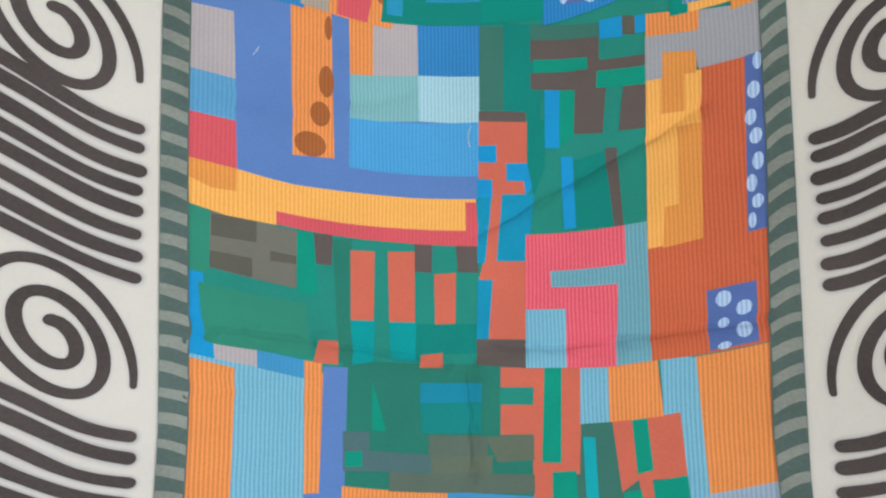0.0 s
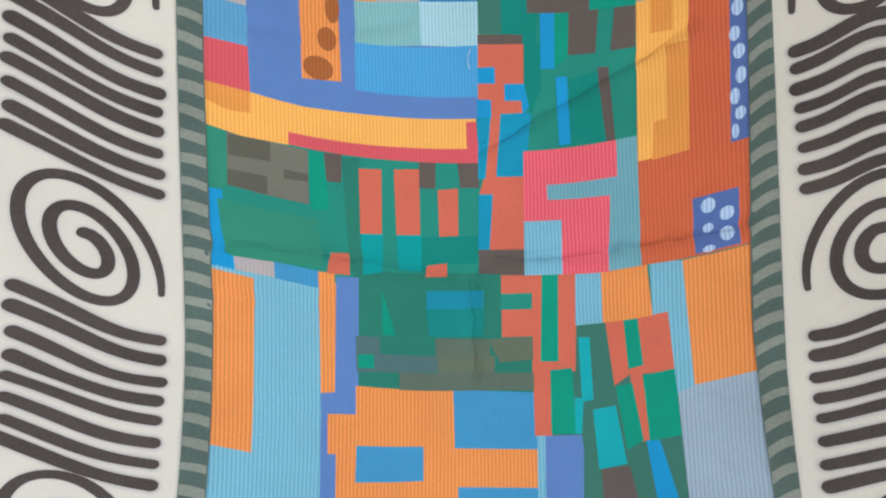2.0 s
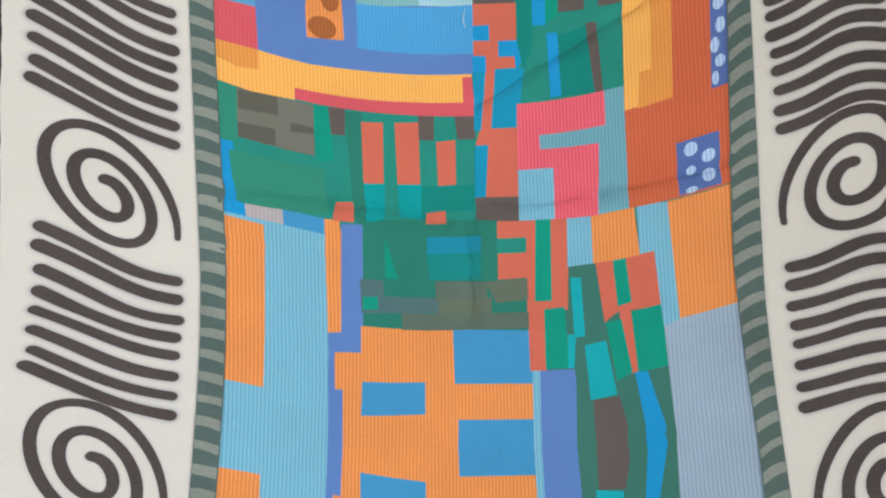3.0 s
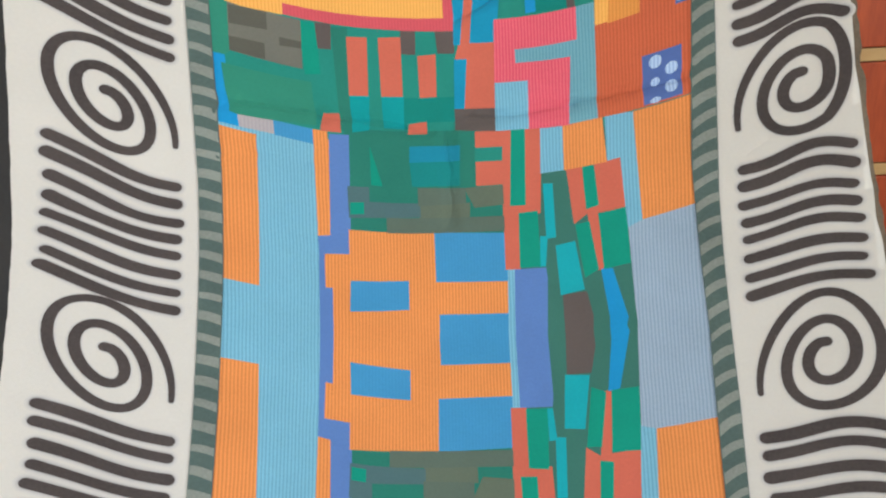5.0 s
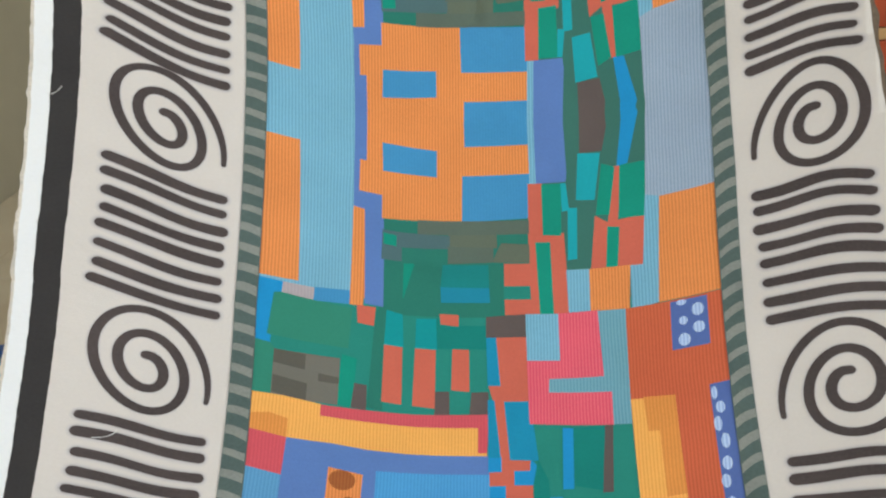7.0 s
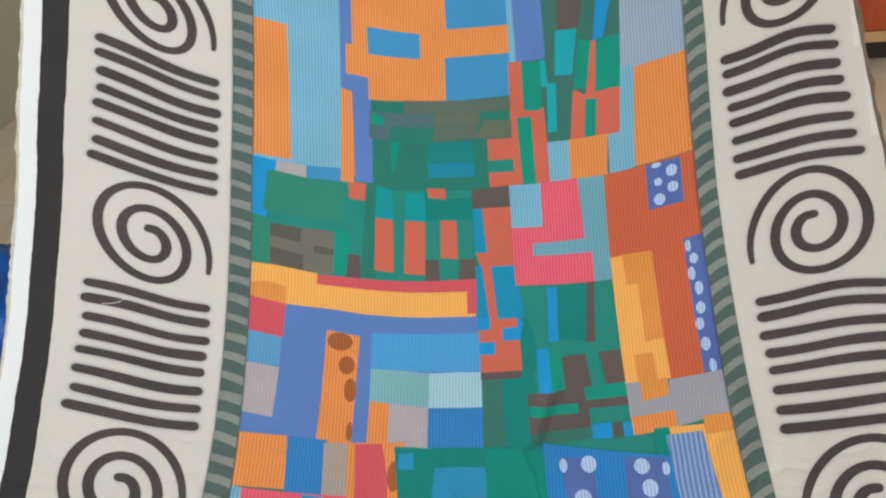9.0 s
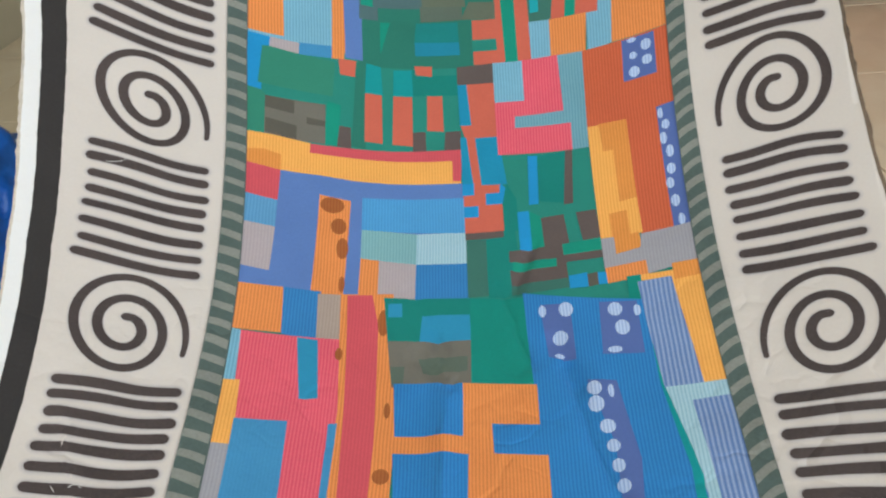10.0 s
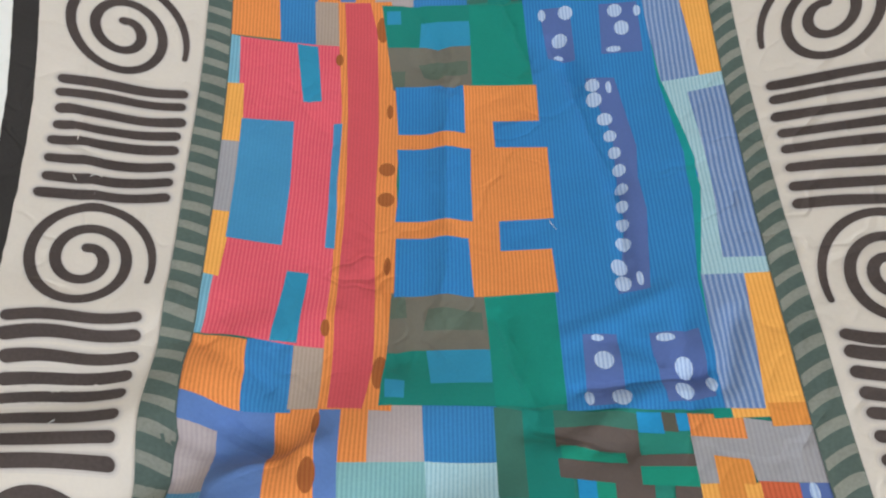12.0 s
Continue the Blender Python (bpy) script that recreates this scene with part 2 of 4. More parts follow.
def segment_distance(u, v, a, b):
    d = np.array(b) - np.array(a)
    t = np.clip(((u - a[0]) * d[0] + (v - a[1]) * d[1]) / (d @ d), 0, 1)
    return np.hypot(u - a[0] - t * d[0], v - a[1] - t * d[1])


def wrinkle(u, v):
    h = 0.0
    for a, b, height, width in CREASES:
        h += height * math.exp(-(segment_distance(u, v, a, b) / width) ** 2)
    h += 0.0016 * noise.noise((u * 5, v * 3.5, 1.7)) + 0.0007 * noise.noise((u * 17, v * 13, 4.1))
    loose = min(max((v - 1.18) / 0.25, 0), 1) * min(max((0.15 - u) / 0.3, 0), 1)
    h += loose * 0.016 * math.sin(34 * (v + 0.55 * u) + 3 * noise.noise((u * 4, v * 4, 9.0)))
    return h


def shape(u, v):
    a = np.interp(v, _v, _a)
    fall = 1 - min(max((v - 1.3) / 0.35, 0), 1) * 0.75
    lift = max(CURL + CURL_FALL * v, 0.1) * (u - CURL_U) ** 2 * fall + wrinkle(u, v)
    return (u, np.interp(v, _v, _y) - lift * math.cos(a), np.interp(v, _v, _z) + lift * math.sin(a))


NU, NV = int(round((U_RIGHT - U_LEFT) / STEP)) + 1, int(round((V_END - V_TOP) / STEP)) + 1
GRID = np.array([[shape(U_LEFT + i * STEP, V_TOP + j * STEP) for i in range(NU)] for j in range(NV)])
_du, _dv = np.gradient(GRID, axis=1), np.gradient(GRID, axis=0)
NORM = np.cross(_dv, _du)
NORM /= np.linalg.norm(NORM, axis=2, keepdims=True)
if NORM[NV // 2, NU // 2, 1] > 0:
    NORM = -NORM


def on_cloth(u, v, lift=0.0):
    """A place on the hanging cloth, lift metres proud of it."""
    i, j = (u - U_LEFT) / STEP, (v - V_TOP) / STEP
    i0, j0 = min(max(int(i), 0), NU - 2), min(max(int(j), 0), NV - 2)
    f, g = i - i0, j - j0
    if f + g <= 1:
        p, q = [m[j0, i0] * (1 - f - g) + m[j0, i0 + 1] * f + m[j0 + 1, i0] * g for m in (GRID, NORM)]
    else:
        p, q = [m[j0 + 1, i0 + 1] * (f + g - 1) + m[j0, i0 + 1] * (1 - g) + m[j0 + 1, i0] * (1 - f) for m in (GRID, NORM)]
    return p + lift * q


def pull(u, s):
    """How far the weft is pulled out of line at u."""
    if u < 0:
        w = -np.interp(s, (-0.8, -0.4, 0, 0.5, 1.03, 1.4), (0.5, 0.5, 0.42, 0.25, 0, -0.03)) * u * u
        if u < -0.33:
            w += np.interp(s, (-0.6, -0.4, -0.05, 0.32, 0.52, 0.7, 0.9, 1.07, 1.4), (0.03, 0.13, 0.14, 0.02, -0.05, -0.08, -0.09, -0.13, -0.06)) * (u + 0.33)
    else:
        a, b = -0.6 * max(0, min(u, 0.38) - 0.13) ** 2, 0.2 * min(u, 0.38) ** 2
        w = a + (b - a) * min(max(s / AXIS_B, 0), 1)
        if u > 0.38:
            r = np.interp(s, (-0.56, -0.22, -0.04, 0.155, 0.53, 0.73, 0.94, 1.1), (-0.3, -0.35, -0.22, -0.22, -0.13, -0.02, 0.04, 0.03))
            e = np.interp(s, (-0.2, 0.3, 0.6, 0.8), (0.55, 0.30, 0.28, 0.12))
            bend = min(max(u - 0.475, 0), 0.08)
            w += r * (u - 0.38) + (e - r) * (bend * bend / 0.16 + max(0, u - 0.555))
    w -= 0.14 * max(0, -s - 0.52) * min(max((0.37 - u) / 0.15, 0), 1) * min(max((u + 0.34) / 0.12, 0), 1)
    return w + 0.045 * max(0, s - AXIS_B) * min(max((u + 0.29) / 0.1, 0), 1) * min(max((0.40 - u) / 0.2, 0), 1)


def to_v(u, s):
    return s + pull(u, s)


# ---------------------------------------------------------------- building helpers


def link_mesh(name, bm, material, parent=None, smooth=False, label=""):
    me = bpy.data.meshes.new(name)
    bm.to_mesh(me)
    bm.free()
    if smooth:
        me.shade_smooth()
    if material:
        me.materials.append(material)
    ob = new(name, me)
    if parent:
        ob.parent = parent
        ob.matrix_parent_inverse = parent.matrix_world.inverted()
    if label:
        ob["label"] = label
    return ob


def part(name, bm, material, parent, label="", smooth=False):
    return link_mesh(name, bm, material, parent, smooth, label)


def box(bm, x0, x1, y0, y1, z0, z1, bevel=0.0):
    g = bmesh.ops.create_cube(bm, size=1.0)
    bmesh.ops.transform(bm, matrix=Matrix.Translation(((x0 + x1) / 2, (y0 + y1) / 2, (z0 + z1) / 2)) @ Matrix.Diagonal((x1 - x0, y1 - y0, z1 - z0, 1)), verts=g["verts"])
    if bevel:
        es = {e for v in g["verts"] for e in v.link_edges}
        bmesh.ops.bevel(bm, geom=list(es), offset=bevel, segments=2, affect="EDGES", profile=0.5)
    return bm


def cloth_mesh(name, verts_uv, faces, lift, material, parent, label=""):
    """A mesh that lies on the cloth; verts_uv are cloth coordinates (u, v)."""
    me = bpy.data.meshes.new(name)
    me.from_pydata([tuple(on_cloth(u, v, lift)) for u, v in verts_uv], [], faces)
    uvl = me.uv_layers.new(name="cloth")
    for lp in me.loops:
        uvl.data[lp.index].uv = verts_uv[lp.vertex_index]
    me.materials.append(material)
    me.shade_smooth()
    ob = new(name, me)
    if parent:
        ob.parent = parent
    if label:
        ob["label"] = label
    return ob


def edge_left(v):
    return np.interp(v, (-1.0, -0.6, -0.23, 0.24, 0.5, 0.7, 0.95, 1.4), (-0.52, -0.53, -0.545, -0.569, -0.571, -0.566, -0.55, -0.53)) + 0.0012 * noise.noise((0.3, v * 60, 2.0))


def edge_right(v):
    return np.interp(v, (-1.0, -0.35, -0.06, 0.24, 0.51, 0.8, 1.4), (0.50, 0.535, 0.561, 0.585, 0.601, 0.612, 0.605)) + 0.002 * noise.noise((0.9, v * 25, 5.0))


# the plain white ground of the cloth, hemmed along its true edges
us_all = [U_LEFT + i * STEP for i in range(NU)]
vs_all = [V_TOP + 2 * STEP + j * STEP for j in range(NV - 4)]
verts, faces = [], []
for v in vs_all:
    a, b = edge_left(v), edge_right(v)
    for u in us_all:
        verts.append((min(max(u, a), b), v))
for j in range(len(vs_all) - 1):
    for i in range(NU - 1):
        k = j * NU + i
        if verts[k + 1][0] - verts[k][0] > 1e-6 or verts[k + NU + 1][0] - verts[k + NU][0] > 1e-6:
            faces += [(k, k + NU, k + 1), (k + 1, k + NU, k + NU + 1)]
cloth = cloth_mesh("hanging_cloth", verts, faces, 0.0, DYE["ground"], None)
tagged(cloth, "white cotton cloth printed with colourful patchwork and black spirals", "cloth")
solid = cloth.modifiers.new("thickness", "SOLIDIFY")
solid.thickness, solid.offset = 0.0012, -1.0

ORDER = [0]
STRIPED = ("orange", "amber", "yellow", "rust", "pink", "crimson", "skyblue", "skyblue2", "skyblue3", "steel", "blue", "blueb", "stripeviolet", "mauve", "taupe", "grey", "greystripe", "sage", "pale", "tealgrey")


def next_lift():
    ORDER[0] += 1
    return 0.0003 + ORDER[0] * 0.000009


def cut_mesh(poly, lift, material, name):
    """A flat print of any outline, cut along the cloth's own grid so that it follows every fold."""
    bm = bmesh.new()
    pts = []
    for (u0, s0), (u1, s1) in zip(poly, poly[1:] + poly[:1]):
        n = max(1, int(math.hypot(u1 - u0, s1 - s0) / 0.03))
        for k in range(n):
            u, s = u0 + (u1 - u0) * k / n, s0 + (s1 - s0) * k / n
            pts.append((u, to_v(u, s)))
    flat, _, tris, *_ = delaunay_2d_cdt([Vector(p) for p in pts], [], [list(range(len(pts)))], 1, 1e-7)
    corner = [bm.verts.new((p.x, p.y, 0)) for p in flat]
    for t in tris:
        bm.faces.new([corner[k] for k in t])
    lo_u, hi_u = min(p[0] for p in pts), max(p[0] for p in pts)
    lo_v, hi_v = min(p[1] for p in pts), max(p[1] for p in pts)
    for axis, lo, hi, first in ((0, lo_u, hi_u, U_LEFT), (1, lo_v, hi_v, V_TOP)):
        k = math.ceil((lo - first) / STEP + 1e-6)
        while first + k * STEP < hi - 1e-6:
            co, no = [0, 0, 0], [0, 0, 0]
            co[axis], no[axis] = first + k * STEP, 1
            bmesh.ops.bisect_plane(bm, geom=bm.verts[:] + bm.edges[:] + bm.faces[:], dist=1e-6, plane_co=co, plane_no=no)
            k += 1
    lo, hi = min(p[0] + p[1] for p in pts), max(p[0] + p[1] for p in pts)
    first = U_LEFT + V_TOP
    k = math.ceil((lo - first) / STEP + 1e-6)
    while first + k * STEP < hi - 1e-6:
        bmesh.ops.bisect_plane(bm, geom=bm.verts[:] + bm.edges[:] + bm.faces[:], dist=1e-6, plane_co=(U_LEFT, V_TOP + k * STEP, 0), plane_no=(1, 1, 0))
        k += 1
    bm.normal_update()
    for f in bm.faces:
        if f.normal.z > 0:
            f.normal_flip()
    bm.verts.index_update()
    vu = [(v.co.x, v.co.y) for v in bm.verts]
    fs = [tuple(v.index for v in f.verts) for f in bm.faces]
    bm.free()
    return cloth_mesh(name, vu, fs, lift, material, cloth)


def copies(lo, hi):
    """The print is mirrored about both axes: the ways in which a piece of it shows."""
    ways = [lambda s: s]
    if lo < 0.95:
        ways.append(lambda s: -s)
    if hi > 0.48:
        ways.append(lambda s: 2 * AXIS_B - s)
    return ways


def grown(poly, by=0.0011):
    """The outline a hair larger, so that neighbours in the print overlap."""
    n = len(poly)
    area = sum(poly[k][0] * poly[(k + 1) % n][1] - poly[(k + 1) % n][0] * poly[k][1] for k in range(n))
    turn = 1 if area > 0 else -1
    out = []
    for k in range(n):
        (x0, y0), (x1, y1), (x2, y2) = poly[k - 1], poly[k], poly[(k + 1) % n]
        a, b = math.hypot(x1 - x0, y1 - y0) or 1, math.hypot(x2 - x1, y2 - y1) or 1
        nx, ny = turn * ((y1 - y0) / a + (y2 - y1) / b), -turn * ((x1 - x0) / a + (x2 - x1) / b)
        d = max(math.hypot(nx, ny), 0.5)
        y = y1 if y1 in (0.0, AXIS_B) else y1 + by * 1.3 * ny / d
        out.append((x1 + by * 1.3 * nx / d, y))
    return out


def slide(u, s):
    """How far the loosely lying lower end has slid sideways."""
    return np.interp(u, (-0.3, -0.2, -0.1, -0.03, 0.05, 0.14, 0.2, 0.3, 0.35), (0.004, 0.008, 0.014, 0.017, 0.0146, 0.0126, 0.013, 0.009, 0)) * np.interp(s, (1.1, 1.33, 1.45), (0, 1, 1.25))


def patch(dye, *poly, lower=None, drop=0.0):
    """A piece of the print with its mirrored copies; lower: its outline past the second axis, drop: its shift there."""
    lift = next_lift()
    poly = grown(poly)
    name = "striped_patch" if dye in STRIPED else "plain_patch"
    for way in copies(min(p[1] for p in poly), max(p[1] for p in poly)):
        past = way(0.9) > AXIS_B
        piece = [(u, min(max(way(s), -0.97), 1.56)) for u, s in (grown(lower) if past and lower else poly)]
        if past:
            piece = [(u + slide(u, s), s + (drop if s > AXIS_B + 0.001 else 0)) for u, s in piece]
        if max(s for _, s in piece) - min(s for _, s in piece) > 0.004:
            cut_mesh(piece, lift, DYE[dye], name)


def dot(dye, u, s, ru, rs, drop=0.0):
    lift = next_lift()
    for way in copies(s, s):
        c = way(s)
        if not -0.94 < c < 1.53:
            continue
        past = way(0.9) > AXIS_B
        x, c = (u + slide(u, c), c + drop) if past else (u, c)
        ring = [(x + ru * math.cos(k * math.pi / 9), c + rs * math.sin(k * math.pi / 9)) for k in range(18)]
        cut_mesh(ring, lift, DYE[dye], "dot")


def ribbon(name, path, width, dye, lift, settled=False):
    """A brush stroke with rounded ends; path holds (u, s), or (u, v) if settled; width is a function of 0..1."""
    n = len(path)
    vs, fs = [], []
    tang = []
    for k in range(n):
        a, b = path[max(k - 1, 0)], path[min(k + 1, n - 1)]
        d = math.hypot(b[0] - a[0], b[1] - a[1]) or 1
        tang.append(((b[0] - a[0]) / d, (b[1] - a[1]) / d))
    stations = []
    for e in (0.98, 0.8, 0.45):
        stations.append((0, -e))
    stations += [(k, 0.0) for k in range(n)]
    for e in (0.45, 0.8, 0.98):
        stations.append((n - 1, e))
    for k, e in stations:
        (u, s), (tu, ts) = path[k], tang[k]
        h = 0.5 * width(k / (n - 1))
        c = math.sqrt(max(1 - e * e, 0.01))
        u, s = u + tu * h * e, s + ts * h * e
        for side in (-1, 0, 1):
            uu, ss = u - ts * h * c * side, s + tu * h * c * side
            vs.append((uu, ss if settled else to_v(uu, ss)))
    for k in range(len(stations) - 1):
        for q in (0, 1):
            a = 3 * k + q
            fs.append((a, a + 1, a + 4, a + 3))
    return cloth_mesh(name, vs, fs, lift, DYE[dye], cloth)


# ---------------------------------------------------------------- borders
def strip(name, u0, u1, dye, proud=0.0):
    """A band along the whole cloth between two curves u0(v), u1(v)."""
    lift = next_lift() + proud
    vs, fs = [], []
    cols = 5
    for v in vs_all:
        for c in range(cols):
            vs.append((u0(v) + (u1(v) - u0(v)) * c / (cols - 1), v))
    for j in range(len(vs_all) - 1):
        for c in range(cols - 1):
            k = j * cols + c
            fs.append((k, k + cols, k + cols + 1, k + 1))
    return cloth_mesh(name, vs, fs, lift, DYE[dye], cloth)


def left_in(v):
    return np.interp(v, (-0.57, -0.25, 0.0, 0.3, 0.69, 1.0, 1.4), (-0.294, -0.288, -0.293, -0.298, -0.291, -0.2875, -0.280))


def left_out(v):
    return np.interp(v, (-0.57, -0.24, 0.0, 0.3, 0.74, 1.02, 1.4), (-0.321, -0.317, -0.322, -0.327, -0.322, -0.325, -0.316))


def right_in(v):
    return np.interp(v, (-0.56, -0.24, 0.0, 0.34, 0.7, 1.0, 1.37), (0.370, 0.363, 0.374, 0.374, 0.378, 0.384, 0.381))


def right_out(v):
    return np.interp(v, (-0.56, -0.19, 0.1, 0.35, 0.78, 1.03, 1.28), (0.3955, 0.395, 0.402, 0.4005, 0.408, 0.412, 0.416))


strip("black_stripe", lambda v: edge_left(v) + 0.0165, lambda v: edge_left(v) + 0.0435, "black")
# frayed threads along the left edge
strip("ragged_edge", lambda v: edge_left(v) - 0.0035 - 0.004 * abs(noise.noise((0.1, v * 47, 3.0))), lambda v: edge_left(v) + 0.0005, "fray")
# a darker, uneven line along the right edge
strip("ragged_edge", lambda v: edge_right(v) - 0.0005, lambda v: edge_right(v) + 0.0030 + 0.005 * abs(noise.noise((0.5, v * 41, 8.0))), "darkedge")
strip("selvedge", lambda v: edge_left(v) - 0.001, lambda v: edge_left(v) + 0.0163, "selvedge")

# big spirals and groups of eight bars, one after the other down each side: the same block print, pulled a little otherwise each time
halo_lift, ink_lift = 0.00045, 0.00065
SHORT_OUT = (0.0, 0.0, 0.026, 0.026, 0.008, 0.012, 0.029, 0.0)     # how much each bar falls short at its outer end
LONG_IN = (0.0, 0.0, 0.013, -0.010, -0.008, -0.008, 0.0, 0.0)      # and reaches further at its inner end
ROW_SHIFT = (0.0, -0.14, -0.05, -0.07, -0.14, -0.02, 0.04, 0.0)    # uneven spacing, in bar spacings


def spiral_width(f):
    return 0.0122 * (1.06 - 0.12 * f) * (1 - 0.40 * max(0, (f - 0.88) / 0.12) ** 1.6)


def spiral(side, u0, v0, a, b, c, d, dip=0.0, pinch=0.0, tight=1.0):
    """A printed spiral round (u0, v0) that opens evenly; a to d are its stretch and slant on the cloth, past tight it is squeezed."""
    turns, grow, flare = (14.45, 0.2821, 0.00014) if side == "left" else (14.48, 0.25225, 0.00022)
    path = []
    for i in range(96):
        t = turns * (i / 95) ** 0.75
        r = 1 + grow * t + flare * t ** 3
        x, y = r * (a * math.cos(t) + b * math.sin(t)), r * (c * math.cos(t) + d * math.sin(t))
        u, v = u0 + x + pinch * x * y, v0 + y + dip * x * x
        path.append((u - 0.35 * max(0, u - tight), v))
    ribbon("spiral_shadow", path, lambda f: spiral_width(f) + 0.0045, "halo", halo_lift, True)
    ribbon("spiral", path, spiral_width, "ink", ink_lift, True)


def bars(side, first, last, first_bow, last_bow):
    """Eight brushed bars; first and last hold both ends (u, v, u, v), the bows how far they leave the straight line."""
    for b in range(8):
        f = (b + ROW_SHIFT[b]) / 7
        ua, va, ub, vb = [p + (q - p) * f for p, q in zip(first, last)]
        near, far = [p + (q - p) * f for p, q in zip(first_bow, last_bow)]
        start, stop = (SHORT_OUT[b], 1 + LONG_IN[b]) if side == "left" else (-LONG_IN[b], 1 - SHORT_OUT[b])
        path = []
        for q in range(19):
            t = start + (stop - start) * q / 18
            bow = 0.577 * ((near + far) * math.sin(math.pi * t) + (near - far) * math.sin(2 * math.pi * t))
            path.append((ua + (ub - ua) * t, va + (vb - va) * t + bow + 0.0006 * math.sin(5 * t + 2.1 * b)))
        fat = 0.0149 + 0.0008 * math.sin(b * 3.1 + va * 9)
        ribbon("bar_shadow", path, lambda t: fat + 0.0085, "halo", halo_lift - 0.00008, True)
        ribbon("bar_shadow", path, lambda t: fat + 0.0035, "halo2", halo_lift, True)
        ribbon("bar", path, lambda t: fat * (0.96 + 0.06 * math.sin(5 * t + b)), "ink", ink_lift, True)


spiral("left", -0.4060, -1.0250, -0.0028, 0.0121, -0.0165, 0.0039)
spiral("left", -0.4080, -0.6875, -0.0028, 0.0121, -0.0170, 0.0039)
spiral("left", -0.4070, -0.3455, -0.0020, 0.0122, -0.0167, 0.0055)
spiral("left", -0.4197, 0.0280, -0.0018, 0.0130, -0.0179, 0.0053)
spiral("left", -0.4270, 0.4117, -0.0015, 0.0139, -0.0179, 0.0034)
spiral("left", -0.4212, 0.8115, -0.0012, 0.0140, -0.0174, 0.0003)
spiral("left", -0.4139, 1.1738, -0.0007, 0.0133, -0.0154, -0.0008)
spiral("left", -0.4060, 1.5240, -0.0007, 0.0133, -0.0154, -0.0008)
bars("left", (-0.458, -0.985, -0.341, -0.920), (-0.464, -0.820, -0.341, -0.752), (0.003, 0.007), (0.004, 0.006))
bars("left", (-0.461, -0.646, -0.3409, -0.5813), (-0.4672, -0.4797, -0.3405, -0.4108), (0.003, 0.007), (0.004, 0.006))
bars("left", (-0.4660, -0.3003, -0.3418, -0.2313), (-0.4823, -0.1141, -0.3475, -0.0439), (0.004, 0.009), (0.0097, 0.011))
bars("left", (-0.4834, 0.0910, -0.3487, 0.1427), (-0.4946, 0.2821, -0.3503, 0.3245), (0.001, 0.0044), (0.0044, 0.0054))
bars("left", (-0.4917, 0.4950, -0.3518, 0.5193), (-0.4952, 0.6970, -0.3487, 0.7068), (-0.0017, 0.0023), (0.0028, 0.0047))
bars("left", (-0.4784, 0.9097, -0.3429, 0.9019), (-0.4772, 1.0883, -0.3442, 1.0693), (-0.0023, 0.0019), (0.0023, 0.0044))
bars("left", (-0.4719, 1.2631, -0.3461, 1.2449), (-0.4627, 1.4285, -0.3404, 1.4178), (-0.0029, 0.0031), (0.0, 0.0))

spiral("right", 0.4700, -0.9750, 0.0017, -0.0121, -0.0163, 0.0020, 1.31, 1.05, 0.485)
spiral("right", 0.4796, -0.6459, 0.0017, -0.0121, -0.0163, 0.0020, 1.31, 1.05, 0.485)
spiral("right", 0.4844, -0.3267, 0.0007, -0.0127, -0.0164, 0.0030, 1.0, 0.6, 0.509)
spiral("right", 0.4972, 0.0474, 0.0008, -0.0131, -0.0185, 0.0021, 0.64, 1.70)
spiral("right", 0.5095, 0.4358, 0.0010, -0.0145, -0.0190, 0.0003, 0.70, 0.80)
spiral("right", 0.5119, 0.8432, 0.0028, -0.0144, -0.0182, -0.0013, 0.0, 0.28)
spiral("right", 0.5003, 1.2278, 0.0007, -0.0129, -0.0170, -0.0011)
bars("right", (0.408, -0.885, 0.498, -0.900), (0.413, -0.730, 0.507, -0.745), (-0.005, -0.012), (-0.005, -0.0135))
bars("right", (0.4152, -0.5540, 0.5110, -0.5690), (0.4207, -0.3943, 0.5238, -0.4084), (-0.005, -0.012), (-0.005, -0.0135))
bars("right", (0.4226, -0.2228, 0.5309, -0.2435), (0.4255, -0.0401, 0.5428, -0.0579), (-0.0039, -0.0122), (-0.0059, -0.0086))
bars("right", (0.4260, 0.1520, 0.5480, 0.1433), (0.4315, 0.3360, 0.5672, 0.3340), (-0.0048, -0.0106), (-0.0050, -0.0066))
bars("right", (0.4362, 0.5376, 0.5709, 0.5409), (0.4374, 0.7282, 0.5778, 0.7391), (-0.0046, -0.0083), (0.0007, 0.0004))
bars("right", (0.4359, 0.9348, 0.5667, 0.9505), (0.4319, 1.1174, 0.5529, 1.1445), (-0.0019, -0.0026), (-0.0020, -0.0011))
bars("right", (0.4380, 1.2962, 0.5420, 1.3172), (0.4413, 1.4567, 0.5349, 1.4655), (0.0054, 0.0019), (0.0, 0.0))

# ---------------------------------------------------------------- the patchwork, piece by piece

# base panels
patch("green", (-0.303, 0.000), (0.392, 0.000), (0.392, 1.025), (-0.303, 1.025))
patch("orange", (-0.303, 0.050), (0.392, 0.050), (0.392, 0.290), (-0.303, 0.290))
patch("skyblue", (-0.303, 0.000), (-0.160, 0.000), (-0.160, 0.292), (-0.303, 0.292))
patch("greendark", (0.100, 0.000), (0.300, 0.000), (0.300, 0.290), (0.100, 0.290))
patch("green", (-0.303, 0.292), (0.392, 0.292), (0.392, 0.700), (-0.303, 0.700))
patch("greendull", (-0.125, 0.155), (0.110, 0.155), (0.110, 0.310), (-0.125, 0.310))
patch("greendull", (-0.125, 0.299), (0.067, 0.306), (0.105, 0.226), (0.104, 0.159), (-0.123, 0.156))

